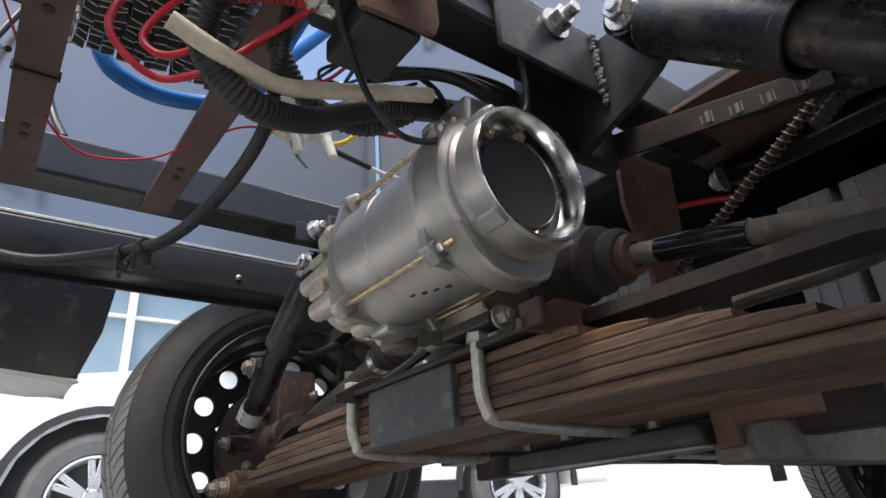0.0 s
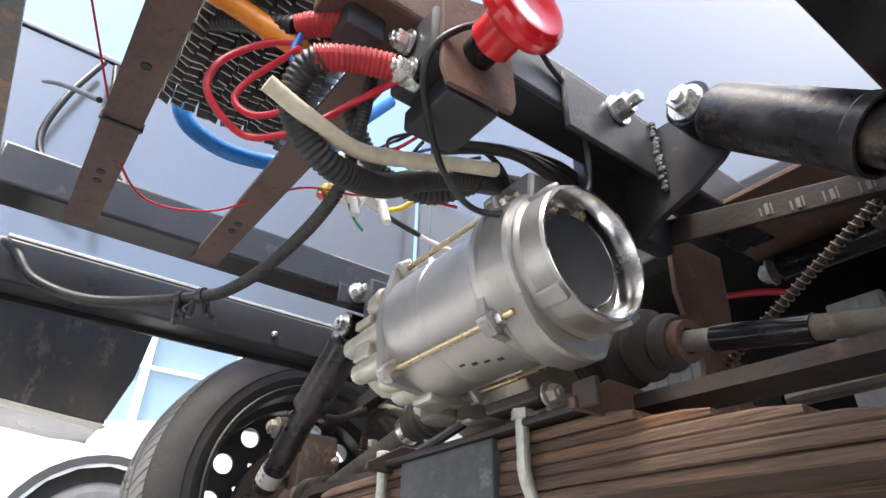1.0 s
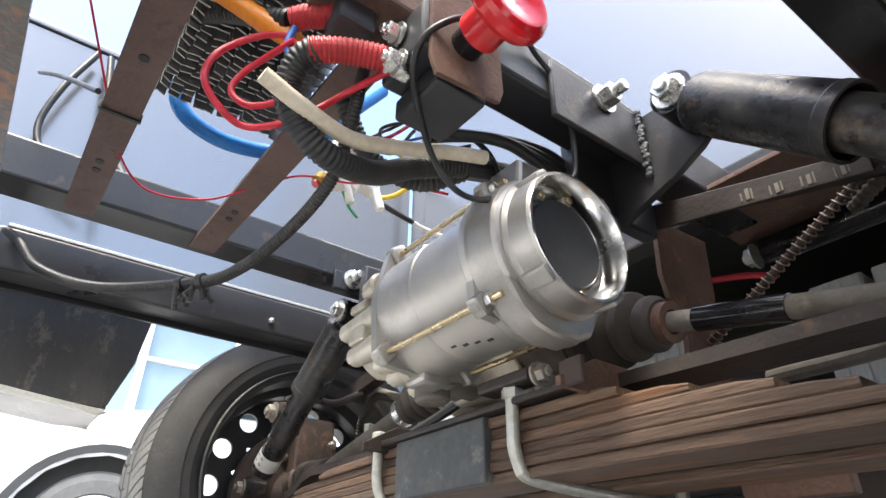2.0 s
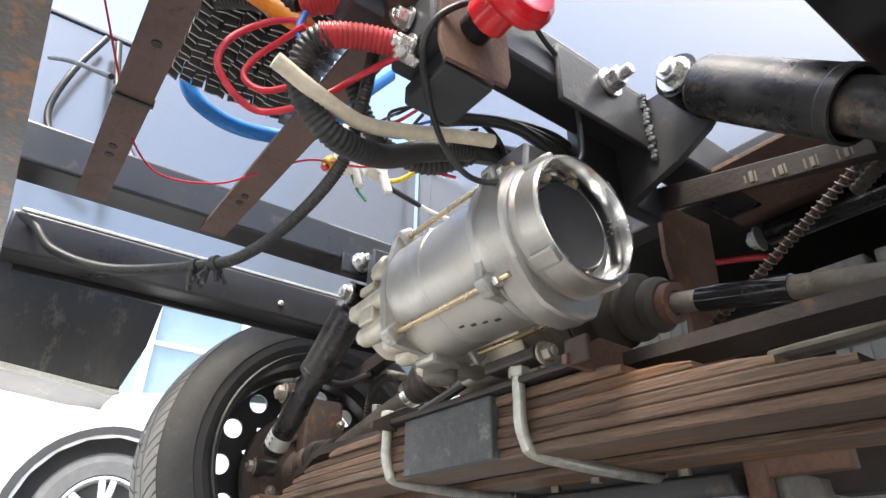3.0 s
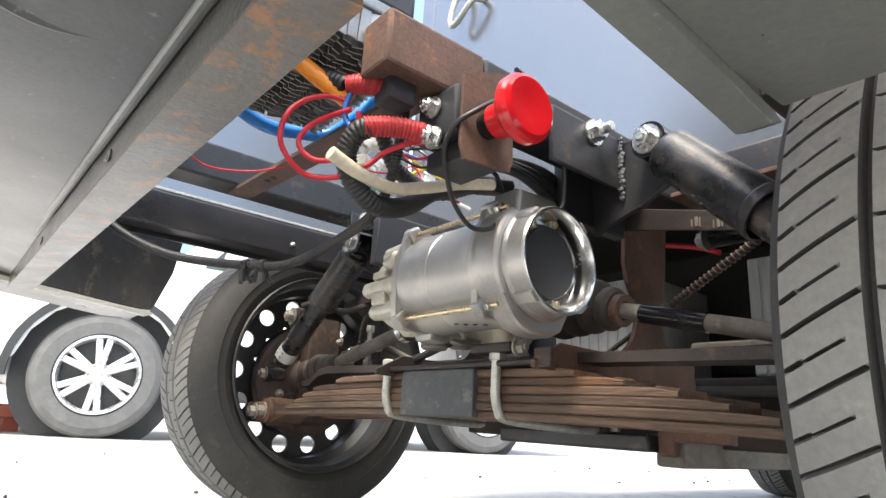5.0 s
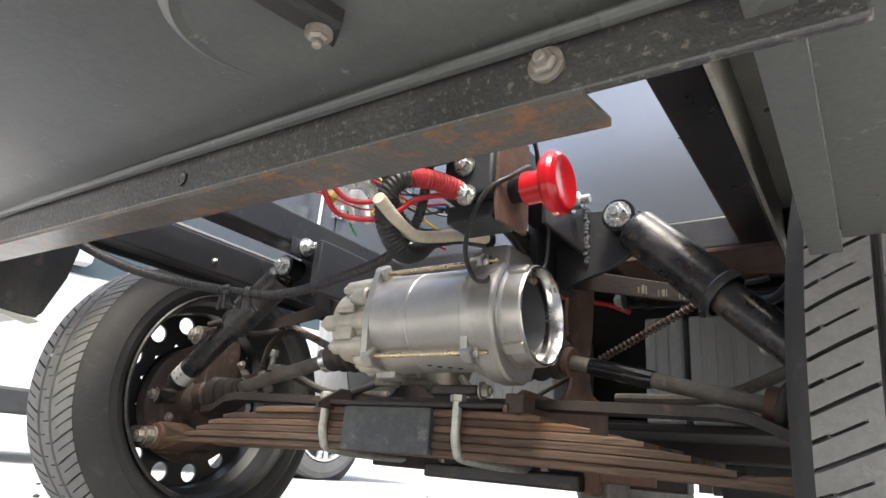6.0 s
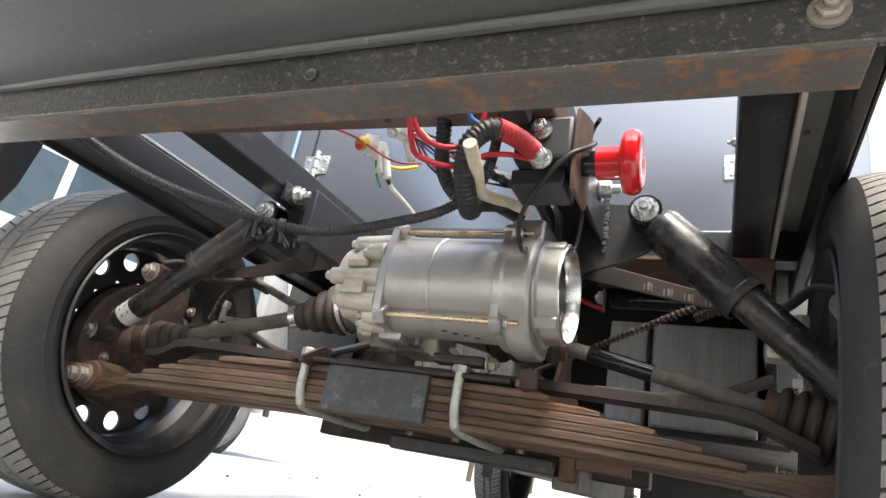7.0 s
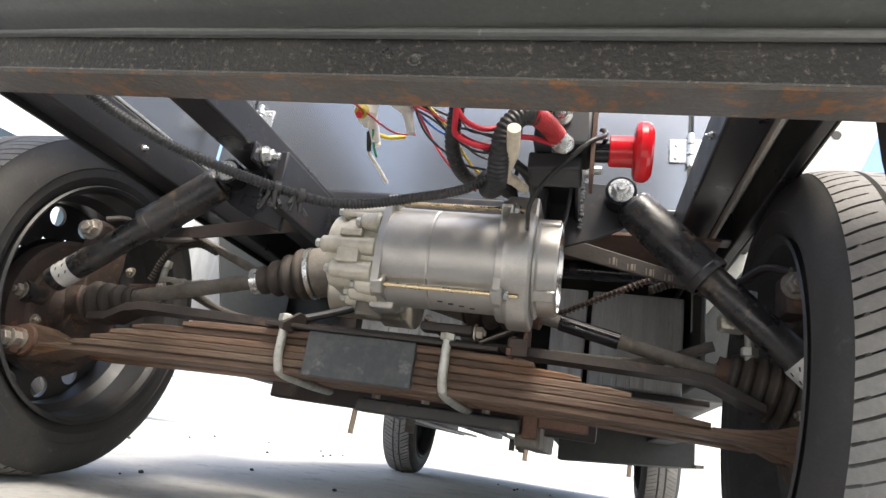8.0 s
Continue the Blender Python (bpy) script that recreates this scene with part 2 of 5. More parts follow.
def cyl(bm, a, b, r, r2=None, seg=24, bev=0.0):
    L = (Vector(b) - Vector(a)).length
    r2 = r if r2 is None else r2
    bev = min(bev, L * 0.4)
    prof = [(0, 0), (0, r - bev), (bev, r), (L - bev, r2), (L, r2 - bev), (L, 0)] if bev else [(0, 0), (0, r), (L, r2), (L, 0)]
    return lathe(bm, a, b, prof, seg)


def pipe(bm, a, b, r, inner, seg=32):
    L = (Vector(b) - Vector(a)).length
    return lathe(bm, a, b, [(0, inner), (0, r), (L, r), (L, inner)], seg, close=True)


def curve_points(ctrl, n):
    """Points spread evenly along a smooth curve through ctrl."""
    P = [Vector(c) for c in ctrl]
    P = [P[0] * 2 - P[1]] + P + [P[-1] * 2 - P[-2]]
    raw = []
    for i in range(1, len(P) - 2):
        p0, p1, p2, p3 = P[i - 1:i + 3]
        for k in range(24):
            t = k / 24
            raw.append(0.5 * ((2 * p1) + (p2 - p0) * t + (2 * p0 - 5 * p1 + 4 * p2 - p3) * t * t + (3 * p1 - p0 - 3 * p2 + p3) * t ** 3))
    raw.append(P[-2])
    acc = [0]
    for a, b in zip(raw, raw[1:]):
        acc.append(acc[-1] + (b - a).length)
    out, j = [], 0
    for k in range(n + 1):
        s = acc[-1] * k / n
        while j < len(raw) - 2 and acc[j + 1] < s:
            j += 1
        f = (s - acc[j]) / max(acc[j + 1] - acc[j], 1e-9)
        out.append(raw[j].lerp(raw[j + 1], min(max(f, 0), 1)))
    return out, acc[-1]


def hose(bm, ctrl, r, seg=10, rib=0.0, depth=0.0, step=0.005):
    """A tube along ctrl; rib: spacing of its corrugations, depth: theirs."""
    _, L = curve_points(ctrl, 8)
    n = max(6, int(L / (rib / 4 if rib else step)))
    pts, L = curve_points(ctrl, n)
    prev = None
    rings = []
    for i, p in enumerate(pts):
        d = (pts[min(i + 1, n)] - pts[max(i - 1, 0)]).normalized()
        if prev is None:
            u = d.cross(Vector((0, 0, 1)) if abs(d.z) < 0.9 else Vector((1, 0, 0))).normalized()
        else:
            u = (prev - d * prev.dot(d)).normalized()
        prev = u
        w = d.cross(u)
        rr = r - (depth if rib and i % 4 in (2, 3) else 0)
        rings.append([bm.verts.new(p + (u * math.cos(t) + w * math.sin(t)) * rr) for t in (2 * math.pi * k / seg for k in range(seg))])
    for a, b in zip(rings, rings[1:]):
        for k in range(seg):
            bm.faces.new((a[k], a[(k + 1) % seg], b[(k + 1) % seg], b[k]))
    bm.faces.new(rings[0][::-1]), bm.faces.new(rings[-1])
    return bm


def prism(bm, outline, axis, lo, hi, bev=0.0):
    """An outline in the plane across axis ('x': y, z; 'y': x, z; 'z': x, y), drawn out from lo to hi."""
    put = {"x": lambda a, b, c: (c, a, b), "y": lambda a, b, c: (a, c, b), "z": lambda a, b, c: (a, b, c)}[axis]
    bot = [bm.verts.new(put(a, b, lo)) for a, b in outline]
    top = [bm.verts.new(put(a, b, hi)) for a, b in outline]
    n = len(outline)
    fs = [bm.faces.new(bot[::-1]), bm.faces.new(top)] + [bm.faces.new((bot[i], bot[(i + 1) % n], top[(i + 1) % n], top[i])) for i in range(n)]
    if bev:
        bmesh.ops.bevel(bm, geom=list({e for f in fs[:2] for e in f.edges}), offset=bev, segments=2, profile=0.5, affect="EDGES")
    return bm


def bolt(bm, a, b, r=0.009, h=0.008, washer=True):
    """A hexagon head on a washer at a, standing out towards b."""
    d, u, w = frame_of(a, b)
    a = Vector(a)
    if washer:
        cyl(bm, a, a + d * 0.0025, r * 1.35, seg=20)
    cyl(bm, a + d * 0.0025, a + d * (0.0025 + h), r, r * 0.97, seg=6, bev=0.0012)
    cyl(bm, a + d * (0.0025 + h), a + d * (h + 0.006), r * 0.5, seg=12, bev=0.0008)
    return bm


# ---- the setting ----
def ground():
    bm = B()
    n, size = 40, 300.0
    rows = [[bm.verts.new((size * (i / n * 2 - 1) ** 3, size * (j / n * 2 - 1) ** 3, 0.0)) for i in range(n + 1)] for j in range(n + 1)]
    for j in range(n):
        for i in range(n):
            bm.faces.new((rows[j][i], rows[j][i + 1], rows[j + 1][i + 1], rows[j + 1][i]))
    single("ground", bm, "concrete", "pale grey concrete yard with small stains", "ground", kind="structure")
    rng = random.Random(5)
    bm = B()
    for k in range(60):
        x, y = rng.uniform(-2.5, 1.5), rng.uniform(-0.6, 3.2)
        r = rng.uniform(0.003, 0.009)
        bmesh.ops.create_icosphere(bm, subdivisions=1, radius=r, matrix=Matrix.Translation((x, y, r * 0.5)) @ Matrix.Diagonal((1, rng.uniform(0.6, 1.4), 0.7, 1)))
    single("gravel", bm, "rubber", "scattered dark bits of grit on the concrete", "grit", kind="stuff")


ground()


def bulkhead():
    t = thing("bulkhead", "blue-grey painted rear bulkhead with hinged door", "body panel", at=(0, 0.17, 0.6))
    panel = part("panel", box(B(), -0.47, 0.425, 0.17, 0.19, 0.6, 1.45, 0.003), "wall", t)
    part("door_edge", box(B(), 0.431, 0.60, 0.172, 0.19, 0.6, 1.45, 0.003), "wall", t)
    part("seam", box(B(), -0.53, -0.476, 0.174, 0.192, 0.6, 1.45, 0.003), "wall", t)
    part("bottom_rail", box(B(), -0.55, 0.56, 0.155, 0.195, 0.545, 0.597, 0.004), "black", t, "black lower rail")
    for x, z in ((0.428, 0.715), (-0.45, 0.755)):
        h = part("hinge", box(B(), x - 0.036, x + 0.03, 0.1665, 0.17, z - 0.022, z + 0.026, 0.002), "zinc", t, "bright zinc hinge")
        b = B()
        for k in range(3):
            cyl(b, (x, 0.162, z - 0.032 + 0.023 * k), (x, 0.162, z - 0.011 + 0.023 * k), 0.0065, seg=16, bev=0.001)
        part("hinge_pin", b, "zinc", h)
        for dx in (-0.024, 0.02):
            for dz in (-0.012, 0.014):
                part("screw", cyl(B(), (x + dx, 0.1665, z + dz), (x + dx, 0.1635, z + dz), 0.0035, seg=12, bev=0.001), "zinc", h)


bulkhead()


def grab_handle():
    single("grab_handle", hose(B(), [(-0.335, 0.168, 1.22), (-0.345, 0.14, 1.19), (-0.357, 0.135, 1.13), (-0.335, 0.135, 1.115), (-0.285, 0.14, 1.155), (-0.275, 0.168, 1.165)], 0.0075, seg=12), "zinc_dull", "bent grey grab handle on the blue-grey bulkhead", "handle", angle=50)


grab_handle()


def side_wall():
    t = thing("side_panel", "blue-grey painted inner side panel", "body panel", at=(-0.53, -0.2, 0.556))
    part("panel", box(B(), -0.55, -0.53, -0.82, 0.168, 0.556, 1.0, 0.003), "wall", t)
    part("top_lip", box(B(), -0.565, -0.525, -0.82, 0.168, 1.001, 1.012, 0.003), "wall", t)
    # the bent tube that stands over the panel
    part("tube", hose(B(), [(-0.56, -0.46, 1.0), (-0.56, -0.46, 1.12), (-0.56, -0.42, 1.17), (-0.56, -0.3, 1.18)], 0.018, seg=14), "zinc", t, "bent grey tube")


side_wall()


def rails():
    for sgn in (-1, 1):
        t = thing("inner_rail", "black painted square steel frame rail", "frame rail", "inner frame rails", at=(sgn * 0.26, -0.2, 0.53))
        xs = sorted((sgn * 0.235, sgn * 0.29)) if sgn < 0 else (0.198, 0.243)
        z0, z1 = (0.53, 0.585) if sgn < 0 else (0.5, 0.556)
        part("tube", box(B(), xs[0], xs[1], -0.58 if sgn < 0 else -0.285, 0.155, z0, z1, 0.004), "black", t)
        if sgn > 0:
            part("tube_end", box(B(), xs[0], xs[1], -0.40, -0.2852, z0, z1, 0.004), "rust", t, "rusty unpainted tube end")
        # shock tower: plate, gusset, bolts
        b = B()
        prism(b, [(sgn * x, z) for x, z in ((0.205, 0.54), (0.256, 0.535), (0.29, 0.535), (0.322, 0.528), (0.328, 0.505), (0.32, 0.48), (0.305, 0.467), (0.27, 0.449), (0.236, 0.441), (0.208, 0.428))], "y", -0.066, -0.058, 0.0015)
        part("shock_bracket", b, "black", t, "black painted curved gusset")
        part("bracket_arm", box(B(), *(sorted((sgn * 0.19, sgn * 0.207))), -0.12, 0.0 if sgn > 0 else 0.1, 0.44 if sgn > 0 else 0.45, 0.54, 0.003), "black", t)
        tab = (0.2435, 0.249, -0.19, 0.475) if sgn > 0 else (-0.2345, -0.229, -0.15, 0.51)
        part("bracket_tab", box(B(), tab[0], tab[1], tab[2], -0.067, tab[3], 0.54, 0.002), "black", t)
        b = B()
        x0 = 0.2495 if sgn > 0 else -0.2285
        bolt(b, (x0, -0.12, 0.53), (x0 + 0.1, -0.12, 0.53), 0.0115, 0.012)
        cyl(b, (x0 + 0.012, -0.12, 0.53), (x0 + 0.026, -0.12, 0.53), 0.006, seg=14, bev=0.001)
        part("frame_bolt", b, "zinc", t, "bright zinc bolt and nut")
        b = B()
        rng = random.Random(3)
        for k in range(16):
            p = Vector((sgn * (0.25 + 0.002 * rng.random()), -0.067 - 0.004 * rng.random(), 0.54 - k * 0.005))
            bmesh.ops.create_icosphere(b, subdivisions=1, radius=rng.uniform(0.003, 0.005), matrix=Matrix.Translation(p))
        part("weld", b, "plate", t, "lumpy weld bead")["kind"] = "stuff"
    for sgn in (-1, 1):
        t = thing("outer_rail", "black painted wide steel outer frame rail", "frame rail", "outer frame rails", at=(sgn * 0.45, -0.1, 0.536))
        x0, x1, z0, z1 = (0.405, 0.455, 0.536, 0.60) if sgn > 0 else (0.405, 0.455, 0.489, 0.549)
        part("channel", box(B(), *sorted((sgn * x0, sgn * x1)), -0.56, 0.6, z0, z1, 0.004), "black", t)
        part("lip", box(B(), *sorted((sgn * (x1 + 0.0005), sgn * (x1 + 0.006))), -0.54, 0.6, z0 - 0.008, z1, 0.001), "offwhite" if sgn > 0 else "black", t)
        if sgn < 0:
            # pale strip paints the highlight along the channel's upper edge
            part("top_strip", box(B(), -0.411, -0.4052, -0.55, 0.15, 0.5495, 0.5545, 0.001), "zinc_dull", t, "pale strip for the edge highlight")
        part("rail_screw", bolt(B(), (sgn * 0.4045, -0.17, 0.56 if sgn > 0 else 0.51), (sgn * 0.3, -0.17, 0.56 if sgn > 0 else 0.51), 0.004, 0.003), "zinc", t)


rails()


def sill_rail():
    t = thing("sill_rail", "black painted sill rail beside the wheel arch", "frame rail", at=(0.505, -0.2, 0.535))
    part("tube", box(B(), 0.497, 0.514, -0.56, 0.32, 0.535, 0.60, 0.003), "black", t)
    part("side_lip", box(B(), 0.5145, 0.518, -0.56, 0.32, 0.535, 0.612, 0.001), "black", t)


sill_rail()


def arch_roof():
    t = thing("arch_roof", "dusty off-white sheet over the wheel arch beside the rail", "body panel", at=(0.475, -0.1, 0.6))
    for y0, y1 in ((-0.56, 0.168), (0.194, 0.329)):
        part("sheet", box(B(), 0.43, 0.514, y0, y1, 0.6005, 0.606, 0.001), "offwhite", t)
    for y in (-0.41, -0.12, 0.16):
        part("screw", cyl(B(), (0.48, y, 0.6004), (0.48, y, 0.598), 0.004, seg=12, bev=0.0008), "old_bolt", t)


arch_roof()


def strap(y, width, marks, tie):
    t = thing("mounting_strap", "brown primed flat steel mounting strap", "steel strap", "controller straps", at=(-0.24, y, 0.52))
    x0, x1, n = -0.268, 0.222, 14
    b = B()
    lo, hi = [], []
    for k in range(n + 1):
        x = x0 + (x1 - x0) * k / n
        z = 0.531 - 0.021 * k / n
        lo.append([b.verts.new((x, y - width / 2, z - 0.005)), b.verts.new((x, y + width / 2, z - 0.005))])
        hi.append([b.verts.new((x, y - width / 2, z)), b.verts.new((x, y + width / 2, z))])
    for k in range(n):
        b.faces.new((lo[k][0], lo[k + 1][0], lo[k + 1][1], lo[k][1])), b.faces.new((hi[k][0], hi[k][1], hi[k + 1][1], hi[k + 1][0]))
        b.faces.new((lo[k][0], hi[k][0], hi[k + 1][0], lo[k + 1][0])), b.faces.new((lo[k][1], lo[k + 1][1], hi[k + 1][1], hi[k][1]))
    for k in (0, n):
        b.faces.new((lo[k][0], lo[k][1], hi[k][1], hi[k][0]))
    part("flat_bar", b, "strap", t)
    for x in marks:
        z = 0.5255 - 0.021 * (x - x0) / (x1 - x0)
        part("hole", cyl(B(), (x, y, z - 0.0006), (x, y, z + 0.004), 0.0045, seg=14), "ink", t, "dark drilled hole")
    if tie is not None:
        z = 0.5255 - 0.021 * (tie - x0) / (x1 - x0)
        part("cable_tie", box(B(), tie - 0.002, tie + 0.002, y - width / 2 - 0.002, y + width / 2 + 0.002, z - 0.002, z + 0.008, 0.0005), "cable", t, "black cable tie")


strap(-0.482, 0.034, (-0.15, -0.13, 0.06), -0.032)
strap(-0.331, 0.034, (-0.16, -0.14, 0.05), None)


def heat_sink():
    t = thing("motor_controller", "motor controller with grey finned aluminium heat sink", "controller", at=(0.07, -0.41, 0.53))
    part("base", box(B(), -0.012, 0.2, -0.475, -0.335, 0.578, 0.592, 0.003), "sink", t)
    part("case", box(B(), -0.008, 0.195, -0.47, -0.34, 0.5925, 0.65, 0.006), "cap_dark", t)
    rng = random.Random(8)
    b = B()
    rows, cols = 22, 12
    for i in range(rows):
        for j in range(cols):
            x = -0.008 + 0.204 * i / (rows - 1)
            y = -0.468 + 0.127 * j / (cols - 1)
            m = Matrix.Translation((x, y, 0.5595)) @ Matrix.Rotation(radians(rng.uniform(-14, 14) + 18 * math.sin(j * 1.7)), 4, "Z") @ Matrix.Rotation(radians(rng.uniform(-5, 5)), 4, "X")
            box(b, -0.0008, 0.0008, -0.0052, 0.0052, -0.0185 + rng.uniform(-0.002, 0.002), 0.0178, 0, m)
    part("fin", b, "sink", t, "rows of bent cooling fins")["kind"] = "stuff"


heat_sink()


BOLT_X = 0.435


def front_beam():
    t = thing("cross_beam", "worn black angle-steel cross beam with rusty flange", "beam", at=(0, -0.57, 0.36))

    def lean(b):
        """The beam hangs about a centimetre lower at its far end."""
        for v in b.verts:
            v.co.z -= 0.016 * (v.co.x - 0.15)
        return b

    face = part("web", lean(box(B(), -0.57, 0.555, -0.5765, -0.571, 0.3645, 0.404, 0.0015)), "beam", t)
    b = B()
    prism(b, [(-0.577, 0.3612), (-0.577, 0.3642), (-0.541, 0.3705), (-0.5405, 0.3655)], "x", -0.57, 0.452, 0.001)
    part("flange", lean(b), "beam_rust", t, "rust-spotted lower flange")
    b = B()
    prism(b, [(-0.5805 + 0.0042 * math.cos(a), 0.3942 + 0.0036 * math.sin(a)) for a in (2 * math.pi * k / 12 for k in range(12))], "x", -0.57, 0.555, 0.0005)
    part("rolled_edge", lean(b), "body_under", t, "rolled sheet edge along the top")
    for x, z in ((-0.194, 0.379), (0.155, 0.377)):
        b = B()
        lathe(b, (x, -0.5767, z), (x, -0.7, z), [(0, 0.0), (0, 0.005), (0.0008, 0.0054), (0.0012, 0.004), (0.0004, 0.002), (0.0008, 0)], 16)
        part("rivet", b, "beam", face, "recessed rivet")
    part("bolt", bolt(B(), (BOLT_X, -0.577, 0.3765), (BOLT_X, -0.7, 0.3765), 0.0065, 0.004), "old_bolt", face, "worn hexagon bolt")


front_beam()


def bumper():
    t = thing("front_apron", "dark grey underside sheet of the front apron with an added unseen upright", "body panel", at=(0, -0.85, 0.4))
    b = B()
    # the last rows rise unseen, added to darken what the bulkhead mirrors
    prof = [(-0.577, 0.3965), (-0.61, 0.402), (-0.70, 0.408), (-0.85, 0.415), (-1.05, 0.43), (-1.2, 0.47), (-1.26, 0.56), (-1.28, 0.75), (-1.27, 1.1), (-1.22, 1.55)]
    n = 24
    rows = []
    for k in range(n + 1):
        x = -0.57 + 1.125 * k / n
        rows.append([[b.verts.new((x, y, z + dz)) for y, z in prof] for dz in (0, 0.006)])
    for k in range(n):
        for i in range(len(prof) - 1):
            for s in (0, 1):
                b.faces.new((rows[k][s][i], rows[k + 1][s][i], rows[k + 1][s][i + 1], rows[k][s][i + 1]))
        for i in (0, len(prof) - 1):
            b.faces.new((rows[k][0][i], rows[k + 1][0][i], rows[k + 1][1][i], rows[k][1][i]))
    for k in (0, n):
        for i in range(len(prof) - 1):
            b.faces.new((rows[k][0][i], rows[k][0][i + 1], rows[k][1][i + 1], rows[k][1][i]))
    part("sheet", b, "body_under", t)
    b = B()
    lathe(b, (0.302, -0.64, 0.4075), (0.302, -0.641, 0.3), [(-0.004, 0), (-0.004, 0.048), (0.001, 0.048), (0.0035, 0.045), (0.005, 0.041), (0.003, 0.036), (0.0025, 0)], 48)
    part("round_pad", b, "body_under", t, "round pressed pad")
    b = B()
    prism(b, [(0.322, -0.69), (0.337, -0.69), (0.353, -0.628), (0.338, -0.618)], "z", 0.392, 0.406, 0.003)
    part("bracket", b, "liner", t, "black plastic bracket")
    part("bracket_screw", bolt(B(), (0.342, -0.632, 0.392), (0.342, -0.632, 0.3), 0.005, 0.003), "old_bolt", t)


bumper()


def corner(sgn, xi, zb):
    t = thing("bumper_corner", "black plastic wheel liner with off-white bottom lip", "wheel liner", "wheel liners", at=(sgn * 0.62, -0.5, zb))
    b = B()
    rear = [(-0.31, 0.62), (-0.312, 0.55), (-0.325, 0.45), (-0.347, zb + 0.015), (-0.356, zb + 0.006), (-0.40, zb + 0.009), (-0.60, zb + 0.03), (-0.80, zb + 0.05), (-0.80, 0.62)]
    prism(b, rear, "x", *sorted((sgn * xi, sgn * (xi + 0.006))), 0.001)
    part("liner", b, "liner", t)
    b = B()
    prism(b, [(-0.346, zb), (-0.36, zb - 0.006), (-0.40, zb), (-0.60, zb + 0.02), (-0.80, zb + 0.04), (-0.80, zb + 0.047), (-0.60, zb + 0.027), (-0.40, zb + 0.0065), (-0.356, zb + 0.003)], "x", *sorted((sgn * (xi - 0.004), sgn * (xi + 0.014))), 0.001)
    part("bottom_lip", b, "offwhite" if sgn < 0 else "body_under", t, "dusty bottom lip")
    b = B()
    prism(b, [(-0.347, zb + 0.008), (-0.40, zb + 0.006), (-0.60, zb + 0.026), (-0.80, zb + 0.046), (-0.80, zb + 0.054), (-0.60, zb + 0.034), (-0.347, zb + 0.014)], "x", *sorted((sgn * (xi + 0.0145), sgn * 0.755)), 0.001)
    part("bottom_sheet", b, "body_under", t, "dusty grey bottom sheet")
    b = B()
    prism(b, [(-0.345, zb + 0.006), (-0.80, zb + 0.053), (-0.80, 0.62), (-0.31, 0.62)], "x", *sorted((sgn * 0.7555, sgn * 0.762)), 0.001)
    part("outer_skin", b, "offwhite", t, "off-white painted outer skin")
    part("back_sheet", box(B(), *sorted((sgn * (xi + 0.0065), sgn * 0.75)), -0.352, -0.346, zb + 0.015, 0.62, 0.001), "liner", t)


corner(-1, 0.58, 0.368)
corner(1, 0.52, 0.353)


def arch_plate(sgn):
    t = thing("arch_plate", "dusty off-white plate behind the wheel with a drilled hole", "body panel", "wheel arch plates", at=(sgn * 0.62, 0.33, 0.62))
    b = B()
    prism(b, [(sgn * x, z) for x, z in ((0.462, 0.42), (0.6, 0.62), (0.70, 0.7), (0.762, 0.766), (0.815, 0.887), (0.86, 1.1), (0.462, 1.1))], "y", 0.33, 0.336, 0.001)
    part("sheet", b, "offwhite", t)
    part("hole", cyl(B(), (sgn * 0.726, 0.328, 0.852), (sgn * 0.726, 0.333, 0.852), 0.009, seg=16), "ink", t, "dark drilled hole")


arch_plate(1)


